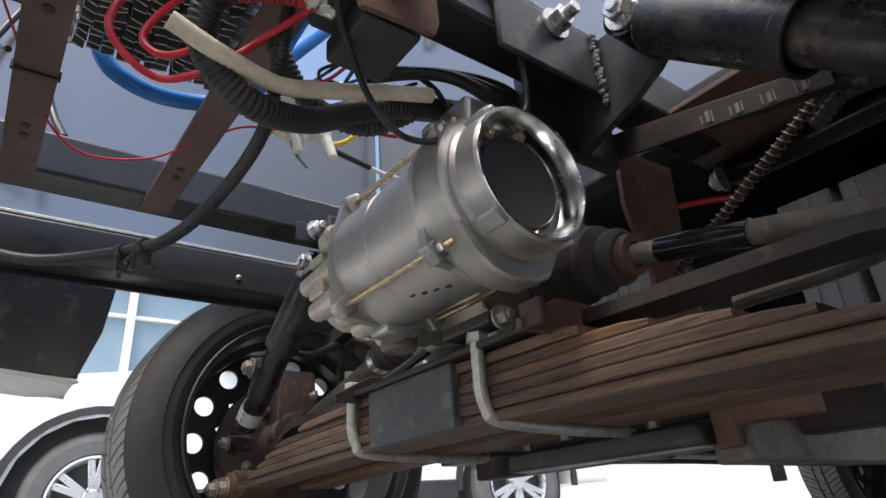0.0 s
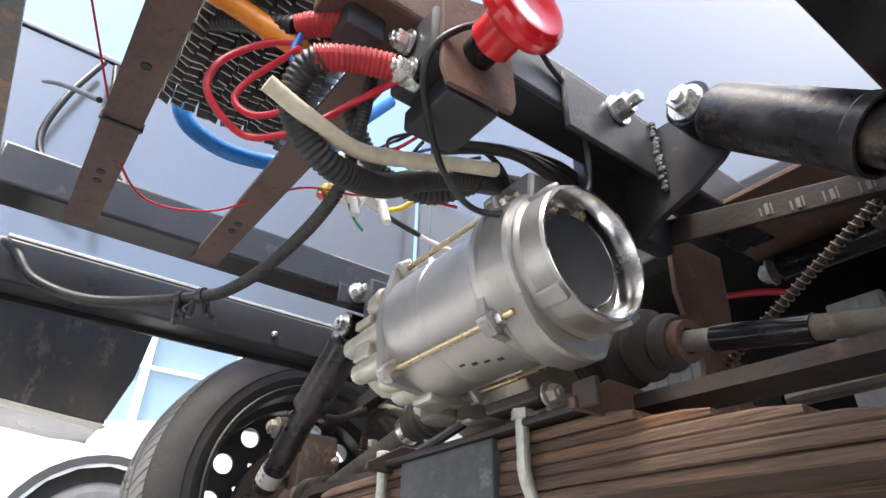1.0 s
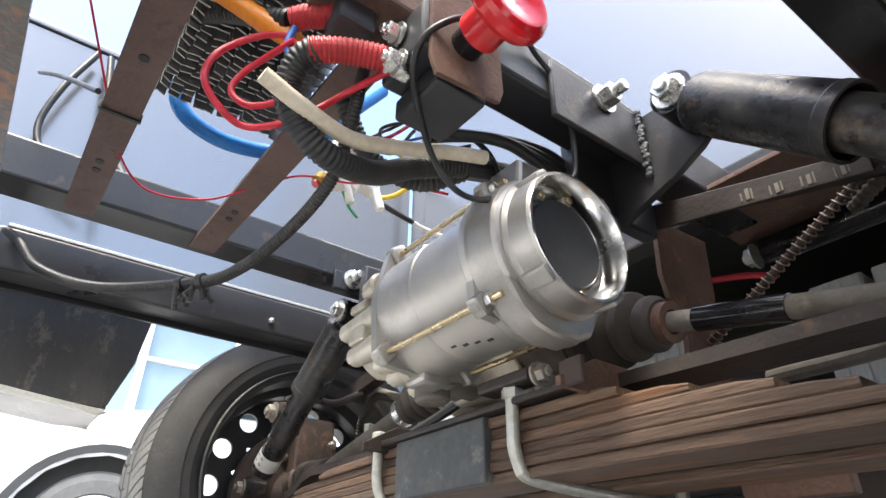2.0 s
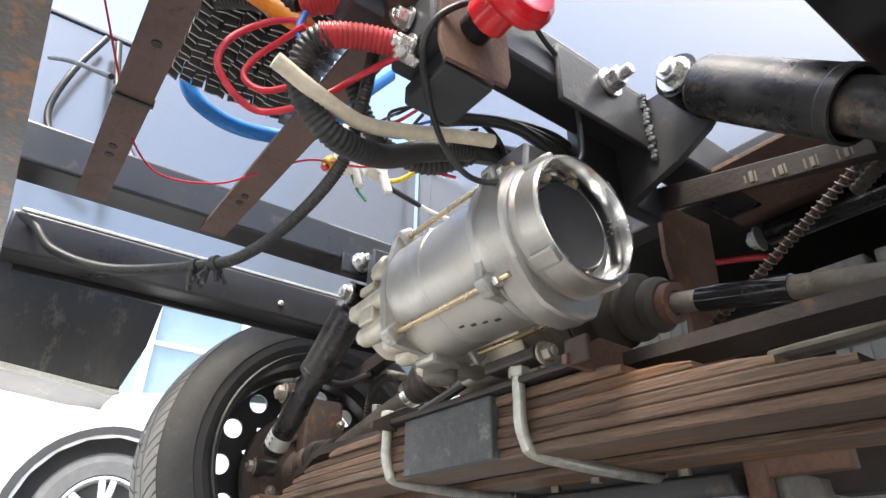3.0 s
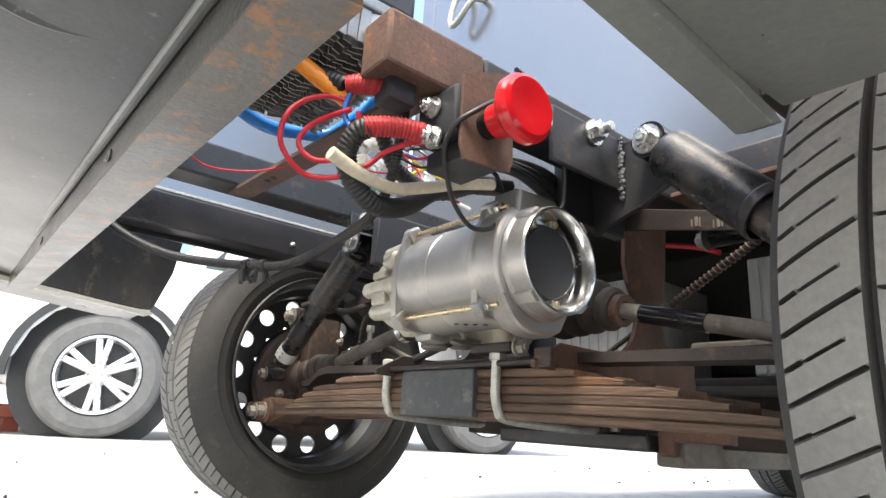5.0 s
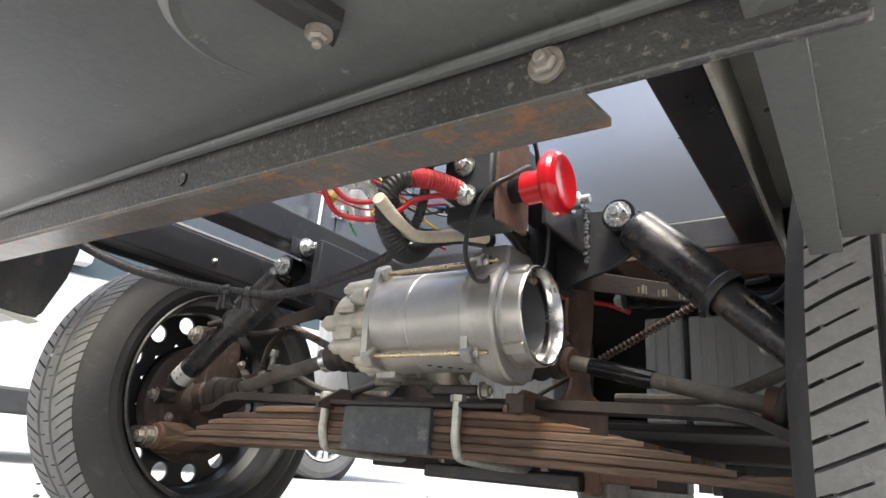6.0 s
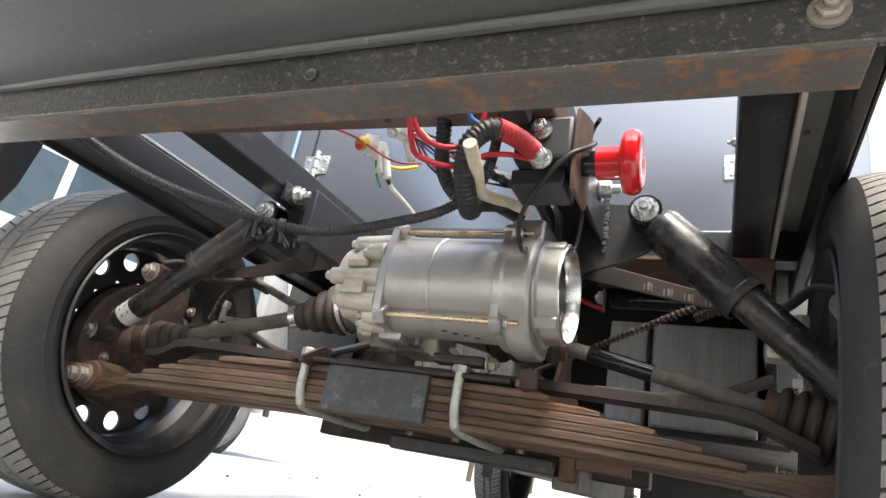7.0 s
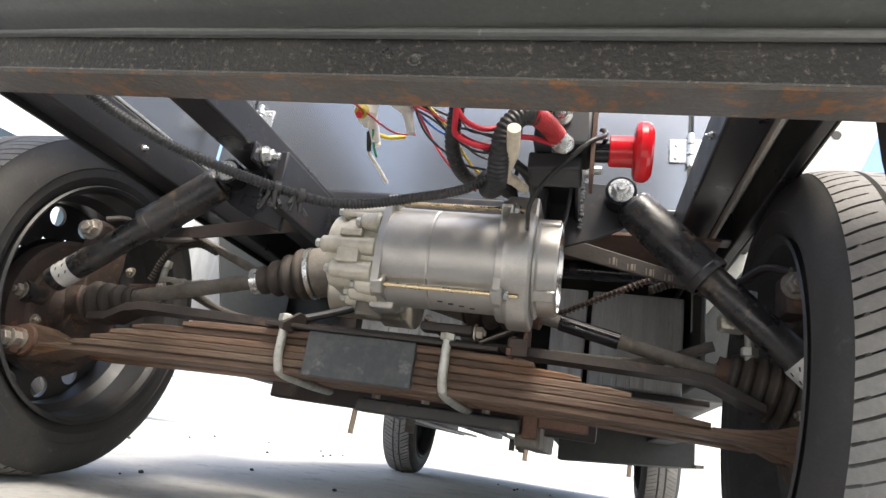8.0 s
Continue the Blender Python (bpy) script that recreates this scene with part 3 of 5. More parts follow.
def underbody():
    t = thing("underfloor", "dark dusty underfloor with sills and brackets", "underbody", at=(0, 1.4, 0.2))
    part("floor_pan", box(B(), -0.5, 0.5, 0.62, 3.0, 0.33, 0.40, 0.01), "under", t)
    for x in (-0.47, -0.2, 0.2, 0.47):
        part("sill", box(B(), x - 0.03, x + 0.03, 0.62, 2.9, 0.235, 0.329, 0.005), "under", t)
    part("cross_tube", box(B(), -0.5, 0.5, 0.60, 0.65, 0.25, 0.32, 0.005), "arm", t)
    part("tank", prism(B(), [(0.219, 0.162), (0.56, 0.189), (0.56, 0.275), (0.219, 0.256)], "y", 0.85, 1.3, 0.004), "under", t, "dark green flat box")
    part("tank_lip", prism(B(), [(0.5605, 0.189), (0.58, 0.1905), (0.58, 0.199), (0.5605, 0.1975)], "y", 0.84, 1.4, 0.001), "dust", t, "pale dusty lip")
    part("sill", box(B(), -0.53, -0.47, 0.3, 0.619, 0.235, 0.30, 0.004), "under", t)
    rng = random.Random(2)
    for k in range(7):
        x, y = rng.uniform(-0.3, 0.2), 0.8 + 0.28 * k
        part("hanger", box(B(), x, x + 0.03, y, y + 0.012, 0.17 + 0.02 * rng.random(), 0.2345, 0.002), "dust", t, "small hanging bracket")
    for k, x in enumerate((-0.35, -0.28, 0.02)):
        part("pipe", hose(B(), [(x, 0.3, 0.24), (x + 0.03, 0.8, 0.225), (x - 0.02, 1.6, 0.222), (x, 2.6, 0.225)], 0.007), "zinc_dull" if k == 1 else "cable", t, "thin long pipe")
    part("body_floor", box(B(), -0.72, 0.72, 0.62, 3.2, 0.405, 0.46, 0.01), "under", t)
    part("cab_back", box(B(), -0.74, 0.74, 0.6, 0.62, 0.33, 1.5, 0.01), "under", t)
    # added deck and side sheet that shut sky light out of the back
    part("deck", box(B(), -0.56, 0.56, 0.196, 0.599, 0.585, 0.6, 0.003), "under", t)
    part("deck_side", box(B(), 0.465, 0.475, 0.25, 0.599, 0.32, 0.584, 0.003), "under", t)
    part("pivot_tube", cyl(B(), (0.22, 0.2, 0.487), (0.46, 0.2, 0.487), 0.017, seg=24, bev=0.002), "gloss_black", t, "gloss black tube")
    part("pivot_bolt", bolt(B(), (0.21, 0.2, 0.487), (0.1, 0.2, 0.487), 0.012, 0.01), "zinc_dull", t)
    part("rust_gusset", prism(B(), [(0.2, 0.05), (0.46, 0.05), (0.46, 0.19), (0.2, 0.19)], "z", 0.502, 0.508, 0.001), "rust", t, "rusty brown gusset plate")
    part("red_line", hose(B(), [(0.05, 0.26, 0.522), (0.105, 0.26, 0.512), (0.165, 0.26, 0.497), (0.2, 0.26, 0.482)], 0.0045), "red_cable", t, "red pipe")
    # dark sheet added to stop white leaking through behind the left wheel
    part("dark_shield", box(B(), -0.76, -0.5, 0.57, 0.58, 0.25, 0.62, 0.002), "under", t)


underbody()


def battery_box(x0, x1):
    t = thing("battery_box", "grey plastic battery box with vertical ribs", "battery box", "battery boxes", at=((x0 + x1) / 2, 0.42, 0.3))
    part("case", box(B(), x0, x1, 0.345, 0.56, 0.30, 0.49, 0.004), "grey_box", t)
    n = max(2, int((x1 - x0) / 0.022))
    for k in range(n):
        x = x0 + (x1 - x0) * (k + 0.5) / n
        part("rib", box(B(), x - 0.0085, x + 0.0085, 0.3415, 0.3448, 0.304, 0.486, 0.001), "grey_box", t)


battery_box(0.20, 0.268)
battery_box(0.278, 0.452)
battery_box(-0.20, 0.02)


def guard_plate():
    t = thing("guard_plate", "dusty pale grey guard plate behind the wheel", "body panel", at=(-0.64, 0.4, 0.3))
    part("sheet", prism(B(), [(-0.7, 0.3), (-0.575, 0.3), (-0.575, 0.36), (-0.64, 0.56), (-0.72, 0.6)], "y", 0.4, 0.406, 0.001), "grey_box", t)
    for z in (0.36, 0.43):
        part("rivet", cyl(B(), (-0.62, 0.3995, z), (-0.62, 0.397, z), 0.004, seg=12, bev=0.0008), "old_bolt", t)


guard_plate()
single("battery_shelf", box(B(), -0.64, 0.5, 0.335, 0.60, 0.286, 0.299, 0.003), "arm", "brown-black steel shelf under the battery boxes", "shelf")


# ---- wheels ----
def tyre_meshes():
    # sidewalls and inner lining
    b = B()
    for s in (-1, 1):
        prof = [(0.060, 0.2805), (0.068, 0.273), (0.0755, 0.259), (0.0795, 0.242), (0.080, 0.235), (0.0785, 0.233), (0.077, 0.220), (0.0725, 0.2115), (0.0715, 0.209), (0.066, 0.202), (0.058, 0.203), (0.062, 0.225), (0.056, 0.271)]
        lathe(b, (0, 0, 0), (1, 0, 0), [(s * x, r - 0.009) for x, r in prof], 96)
    N, C = 1440, 54
    t = B()
    us = [j / C * 2 - 1 for j in range(C + 1)]

    def groove(i, u):
        a = abs(u)
        k = i + (12 if u < 0 else 0)
        if abs(a - 0.24) < 0.022:
            return True
        if 0.30 < a < 0.97:
            return k % 30 < 2 or (0.45 < a < 0.8 and (k + 15) % 30 < 1) or (0.84 < a and (k + 15) % 30 < 2)
        return a < 0.15 and k % 30 < 1

    ring = []
    for i in range(N):
        col = []
        for u in us:
            th = 2 * math.pi * (i - 26 * max(0.0, abs(u) - 0.29)) / N
            r = 0.2785 - 0.0065 * abs(u) ** 3.2 - (0.0065 if groove(i, u) else 0)
            col.append(t.verts.new((u * 0.0605, r * math.cos(th), r * math.sin(th))))
        ring.append(col)
    for i in range(N):
        a, c = ring[i], ring[(i + 1) % N]
        for j in range(C):
            # groove faces take the dark rubber, colouring in their shade
            f = t.faces.new((a[j], a[j + 1], c[j + 1], c[j]))
            f.material_index = int(groove(i, us[j]))
    return b, t


def rim_disc(bm, x0, x1, r0, r1, n, rc, rh, seg=24):
    """A disc of sheet between the radii r0 and r1, with n round holes of radius rh at rc."""
    half = math.pi / n
    sides = []
    for x in (x0, x1):
        loops = []
        for k in range(n):
            mid = 2 * math.pi * k / n
            inner, outer = [], []
            for j in range(seg):
                a = 2 * math.pi * j / seg
                dy, dz = math.cos(a), math.sin(a)
                inner.append(bm.verts.new(Vector((x, *(Matrix.Rotation(mid, 2) @ Vector((rc + rh * dy, rh * dz)))))))
                lim_r = (r1 - rc) if dy > 0 else (rc - r0)
                lim_t = rc * half
                f = min(lim_r / max(abs(dy), 1e-6), lim_t / max(abs(dz), 1e-6))
                rr, tt = rc + f * dy, f * dz / rc
                tt = max(-half, min(half, tt))
                outer.append(bm.verts.new((x, rr * math.cos(mid + tt), rr * math.sin(mid + tt))))
            for j in range(seg):
                j2 = (j + 1) % seg
                bm.faces.new((inner[j], inner[j2], outer[j2], outer[j]))
            loops.append(inner)
        sides.append(loops)
    for la, lb in zip(*sides):
        for j in range(seg):
            j2 = (j + 1) % seg
            bm.faces.new((la[j], la[j2], lb[j2], lb[j]))
    bmesh.ops.remove_doubles(bm, verts=bm.verts, dist=0.0004)
    return bm


def wheel():
    t = thing("road_wheel", "black steel road wheel with round holes and dusty tyre", "wheel", "vehicle wheels", at=(-0.612, 0, 0.278), local=True)
    side, tread = tyre_meshes()
    tyre = part("tyre", side, "rubber", t, "dusty black rubber tyre")
    part("tread", tread, "tread", tyre, "grooved tread with grey dust", 25, "rubber")
    b = B()
    lathe(b, (0, 0, 0), (1, 0, 0), [(x, r + 0.004) for x, r in ((0.0735, 0.190), (0.0765, 0.1935), (0.079, 0.191), (0.076, 0.186), (0.066, 0.181), (0.05, 0.180), (0.03, 0.178), (0.015, 0.166), (-0.01, 0.164), (-0.03, 0.176), (-0.07, 0.181), (-0.076, 0.19), (-0.079, 0.1935), (-0.074, 0.197), (-0.064, 0.187), (-0.03, 0.181), (-0.01, 0.168), (0.015, 0.170), (0.03, 0.183), (0.066, 0.187))], 72, close=True)
    part("rim", b, "rim", t, "black steel rim barrel")
    part("disc", rim_disc(B(), -0.018, -0.013, 0.106, 0.1755, 14, 0.146, 0.0172), "rim", t, "holed steel wheel disc")
    b = B()
    lathe(b, (0, 0, 0), (1, 0, 0), [(-0.018, 0.1065), (-0.03, 0.096), (-0.032, 0.05), (-0.03, 0), (-0.024, 0), (-0.026, 0.05), (-0.024, 0.093), (-0.013, 0.1065)], 48)
    part("centre", b, "rim", t)
    rng = random.Random(4)
    for k in range(7):
        a = rng.uniform(0, 6.28)
        x = rng.choice((-0.0135, 0.0135, 0.04)) + rng.uniform(-0.002, 0.002)
        r = 0.2745
        m = Matrix.Translation((x, r * math.cos(a), r * math.sin(a))) @ Matrix.Diagonal((1, 1.3, 1, 1))
        s = B()
        bmesh.ops.create_icosphere(s, subdivisions=2, radius=0.004, matrix=m)
        part("pebble", s, "sticker", tyre, "pale stone stuck in the tread")
    return t


left_wheel = wheel()
copy_thing(left_wheel, pose(0.571, -0.0115, 0.2745, 0, -2.7, 178.3) @ Matrix.Diagonal((1.0, 1.04, 1.04, 1)))
copy_thing(left_wheel, pose(-0.56, 2.25, 0.279, 0, 0, 0))
copy_thing(left_wheel, pose(0.62, 2.25, 0.279, 0, 0, 180))
left_wheel.matrix_basis = pose(-0.647, 0.008, 0.291, 0, -3.0, 1.5) @ Matrix.Diagonal((1.25, 1.045, 1.04, 1))


def hub(sgn):
    t = thing("brake_assembly", "rusty brake drum and steering knuckle with cable clamps", "brake", "brake assemblies", at=(sgn * 0.6, 0, 0.278))
    X = lambda x: sgn * (x + (0.03 if sgn < 0 else 0.0))
    b = B()
    D = lambda x: X(x - (0.04 if sgn > 0 else 0.0))
    lathe(b, (D(0.612), 0, 0.278), (D(0.5), 0, 0.278), [(0, 0), (0, 0.115), (0.02, 0.118), (0.032, 0.118), (0.036, 0.112), (0.037, 0.09), (0.042, 0.085), (0.042, 0.05), (0.05, 0.045), (0.06, 0.04), (0.06, 0)], 40)
    part("drum", b, "drum", t)
    b = B()
    prism(b, [(X(x), z) for x, z in ((0.60, 0.17), (0.56, 0.19), (0.545, 0.24), (0.535, 0.30), (0.53, 0.37), (0.535, 0.41), (0.56, 0.41), (0.575, 0.33), (0.60, 0.28))], "y", -0.03, 0.045, 0.008)
    part("knuckle", b, "drum", t)
    part("lower_ear", box(B(), *sorted((X(0.535), X(0.60))), -0.125, -0.02, 0.185, 0.225, 0.008), "rust", t, "rusty lower mount")
    E = lambda x: sgn * x
    part("upper_ear", box(B(), *sorted((E(0.503), E(0.53))), -0.098, -0.05, 0.36, 0.415, 0.008), "drum", t)
    for p, q, r in (((0.545, -0.126, 0.206), (0.545, -0.3, 0.206), 0.012), ((0.515, -0.099, 0.396), (0.515, -0.3, 0.396), 0.013)):
        at = X if p[2] < 0.3 else E
        part("knuckle_bolt", bolt(B(), (at(p[0]), p[1], p[2]), (at(q[0]), q[1], q[2]), r, 0.011), "old_bolt", t, "weathered bolt head")
    for k in range(4):
        a = 0.6 + k * 1.5
        part("plate_bolt", bolt(B(), (D(0.571), 0.075 * math.cos(a), 0.278 + 0.075 * math.sin(a)), (D(0.4), 0.075 * math.cos(a), 0.278 + 0.075 * math.sin(a)), 0.007, 0.006), "old_bolt", t)
    # brake cable clamp and hose
    y0 = 0.07 if sgn < 0 else -0.05
    c = part("cable_clamp", box(B(), *sorted((X(0.44), X(0.475))), y0, y0 + 0.03, 0.345, 0.37, 0.006), "pale_cast", t, "pale cast cable clamp")
    part("clamp_pin", cyl(B(), (X(0.478), y0 + 0.015, 0.30), (X(0.478), y0 + 0.015, 0.40), 0.006, seg=14, bev=0.001), "zinc_dull", c)
    part("clamp_cap", cyl(B(), (X(0.478), y0 + 0.015, 0.388), (X(0.478), y0 + 0.015, 0.402), 0.010, seg=6, bev=0.001), "zinc_dull", c)
    part("clamp_nut", cyl(B(), (X(0.478), y0 + 0.015, 0.315), (X(0.478), y0 + 0.015, 0.327), 0.011, seg=6, bev=0.001), "zinc_dull", c)
    if sgn < 0:
        part("adjuster", lathe(B(), (X(0.44), 0.06, 0.352), (X(0.36), 0.06, 0.36), [(0, 0), (0, 0.009), (0.012, 0.011), (0.03, 0.011), (0.034, 0.0075), (0.06, 0.0075), (0.062, 0.0095), (0.074, 0.0095), (0.078, 0.005), (0.08, 0)], 20), "pale_cast", t, "pale cast cable adjuster")
        part("cable_bracket", prism(B(), [(X(0.5), 0.33), (X(0.44), 0.335), (X(0.42), 0.345), (X(0.42), 0.351), (X(0.45), 0.344), (X(0.5), 0.34)], "y", 0.03, 0.06, 0.001), "drum", t, "rusty cable bracket")
        for x, z in ((0.5, 0.36), (0.49, 0.325), (0.43, 0.34)):
            part("bracket_bolt", bolt(B(), (X(x), 0.028, z), (X(x), -0.2, z), 0.007, 0.006), "old_bolt", t)
    b = B()
    pipe(b, (X(0.46), 0.02, 0.308), (X(0.46), 0.035, 0.308), 0.012, 0.007, 20)
    part("spring_eye", b, "zinc_dull", t)
    part("brake_hose", hose(B(), [(X(0.49), 0.07, 0.36), (X(0.46), 0.06, 0.41), (X(0.4), 0.05, 0.43), (X(0.36), 0.06, 0.42)], 0.007, rib=0.006, depth=0.0012), "boot", t, "ribbed brake hose")


hub(-1)
hub(1)


# ---- suspension ----
def leaf_mesh(x0, x1, z0, sag, y0, y1, thick):
    """One spring leaf: bowed down from its middle, rounded at its edges and thinned at its ends."""
    b = B()
    n = 28
    vs = []
    for k in range(n + 1):
        x = x0 + (x1 - x0) * k / n
        z = z0 - sag * ((x + 0.02) / 0.39) ** 2
        near_end = max(0.0, abs(2 * k / n - 1) - 0.9) / 0.1
        thin = thick * (1 - 0.35 * near_end ** 1.5)
        vs.append([b.verts.new(p) for p in ((x, y0 + 0.0014, z), (x, y0, z + 0.0016), (x, y0, z + thin - 0.0016), (x, y0 + 0.0014, z + thin), (x, y1, z + thin), (x, y1, z))])
    for a, c in zip(vs, vs[1:]):
        for i in range(6):
            b.faces.new((a[i], c[i], c[(i + 1) % 6], a[(i + 1) % 6]))
    b.faces.new(vs[0]), b.faces.new(vs[-1][::-1])
    return b


LEAVES = [(-0.54, 0.5), (-0.48, 0.42), (-0.45, 0.378), (-0.42, 0.33), (-0.385, 0.27), (-0.30, 0.21)]


def rear_spring():
    t = thing("leaf_spring", "rusty second leaf spring pack behind the front one", "leaf spring", "leaf springs", at=(-0.02, 0.03, 0.21))
    for k, (x0, x1) in enumerate(LEAVES):
        part("leaf", leaf_mesh(x0, x1, 0.2105 + k * 0.0101, 0.0055, 0.004 - 0.001 * (k % 3), 0.062, 0.0097), "leaf", t)


rear_spring()


def leaf_spring():
    t = thing("leaf_spring", "rusty transverse leaf spring pack with clamp block", "leaf spring", "leaf springs", at=(-0.02, -0.075, 0.21))
    for k, (x0, x1) in enumerate(LEAVES):
        w = 0.0012 * ((k * 7) % 4)
        part("leaf", leaf_mesh(x0, x1, 0.2105 + k * 0.0101, 0.0055, -0.1035 - w, -0.045, 0.0097), "leaf", t)
    for sgn in (-1, 1):
        ex = 0.57 if sgn < 0 else 0.534
        e = part("eye", pipe(B(), (sgn * ex, -0.108, 0.208), (sgn * ex, -0.042, 0.208), 0.024, 0.009, 28), "rust", t, "rolled spring eye")
        b = B()
        wrap = [(0.57 + 0.0285 * math.cos(a), 0.207 + 0.0285 * math.sin(a)) for a in (math.radians(d) for d in range(100, -141, -20))]
        prism(b, [(sgn * (x + ex - 0.57), z) for x, z in [(0.46, 0.2165), (0.505, 0.2155), (0.53, 0.2195), (0.548, 0.229)] + wrap + [(0.535, 0.1875), (0.515, 0.1965), (0.48, 0.2055), (0.445, 0.2095)]], "y", -0.101, -0.047, 0.003)
        part("eye_wrap", b, "leaf", t, "rusty leaf end wrapped round the eye")
        b = B()
        bolt(b, (sgn * (ex + 0.002), -0.109, 0.208), (sgn * (ex + 0.002), -0.3, 0.208), 0.0125, 0.012)
        part("eye_bolt", b, "old_bolt", e, "weathered bolt head")
    b = box(B(), -0.098, 0.056, -0.1135, -0.038, 0.211, 0.272, 0.002)
    part("clamp_block", b, "plate", t, "scratched dark grey clamp block")
    b = box(B(), -0.165, 0.165, -0.118, -0.035, 0.2722, 0.279, 0.002)
    part("top_plate", b, "arm", t)
    for x in (-0.136, 0.097):
        pts = [(x, -0.1135, 0.291), (x, -0.1135, 0.25), (x, -0.1135, 0.238), (x + 0.0005, -0.109, 0.2225), (x + 0.002, -0.097, 0.2115), (x + 0.004, -0.02, 0.2065), (x + 0.006, 0.07, 0.2055), (x + 0.0065, 0.077, 0.209)]
        u = part("u_bolt", hose(B(), pts, 0.0062, seg=14, step=0.004), "zinc_dull", t, "pale galvanised U-bolt")
        b = B()
        cyl(b, (x, -0.1125, 0.2795), (x, -0.1125, 0.290), 0.0105, seg=6, bev=0.001)
        part("nut", b, "zinc_dull", u)
    # dark support bar on top, bent down at its ends
    b = B()
    up = [(-0.505, 0.262), (-0.47, 0.2655), (-0.44, 0.284), (-0.41, 0.289), (-0.2, 0.284), (0.2, 0.284), (0.40, 0.279), (0.43, 0.275), (0.455, 0.262), (0.49, 0.247)]
    prism(b, [(x, z + 0.006) for x, z in up] + [(x, z - 0.006) for x, z in reversed(up)], "y", -0.068, -0.02, 0.0015)
    part("support_bar", b, "arm", t, "dark dusty steel bar")


leaf_spring()


def crossmember():
    t = thing("crossmember", "brown-black steel subframe under the motor", "subframe", at=(0, 0.05, 0.2))
    part("front_tube", box(B(), -0.08, 0.185, 0.07, 0.11, 0.182, 0.2045, 0.004), "black", t)
    part("rust_bracket", box(B(), 0.1855, 0.21, 0.09, 0.1, 0.178, 0.222, 0.003), "rust", t, "rusty bracket")
    part("rust_plate", box(B(), 0.2105, 0.285, 0.085, 0.1, 0.196, 0.219, 0.002), "rust", t, "rusty flat plate")
    part("side_tube", box(B(), 0.175, 0.215, 0.101, 0.60, 0.165, 0.205, 0.004), "dust", t, "dusty pale square tube")
    part("side_tube", box(B(), -0.235, -0.195, -0.02, 0.60, 0.215, 0.255, 0.004), "arm", t)
    part("rear_tube", box(B(), -0.3, 0.3, 0.20, 0.24, 0.19, 0.235, 0.004), "arm", t)
    part("tray", box(B(), -0.19, 0.17, -0.03, 0.20, 0.222, 0.232, 0.002), "under", t)
    for k, x in enumerate((-0.16, -0.05, 0.04, 0.13)):
        part("stub_bolt", cyl(B(), (x, 0.05 + 0.03 * (k % 2), 0.205), (x, 0.05 + 0.03 * (k % 2), 0.222), 0.007, seg=6), "old_bolt", t)
    # motor mounting plates
    for x, mat in ((0.178, "rust"), (-0.13, "arm")):
        b = B()
        arc = [(0.056 * math.cos(a), 0.352 + 0.056 * math.sin(a)) for a in (math.radians(d) for d in range(265, 421, 12))]
        prism(b, [(-0.141, 0.266), (-0.141, 0.274), (-0.095, 0.298)] + arc + [(0.03, 0.42), (0.035, 0.49), (0.134, 0.495), (0.128, 0.42), (0.112, 0.36), (0.12, 0.322), (0.195, 0.302), (0.195, 0.262)], "x", x, x + 0.006, 0.001)
        part("mount_plate", b, mat, t, "rusty motor mounting plate with round cut-out")
    part("folded_foot", box(B(), 0.1785, 0.203, -0.137, -0.131, 0.266, 0.288, 0.002), "drum", t, "rusty folded foot")
    for x0, x1, y in ((-0.16, -0.06, -0.085), (0.1, 0.04, -0.06)):
        b = hose(B(), [(x0, y, 0.282), ((x0 + x1) / 2, y + 0.02, 0.302), (x1, y + 0.04, 0.325)], 0.006, seg=8)
        part("strut", b, "black", t, "black diagonal strut")
    part("mount_lug", box(B(), 0.06, 0.13, -0.125, -0.1, 0.288, 0.3, 0.003), "arm", t)
    part("lug_bolt", bolt(B(), (0.131, -0.112, 0.294), (0.3, -0.112, 0.294), 0.0085, 0.009), "old_bolt", t, "weathered bolt head")


crossmember()


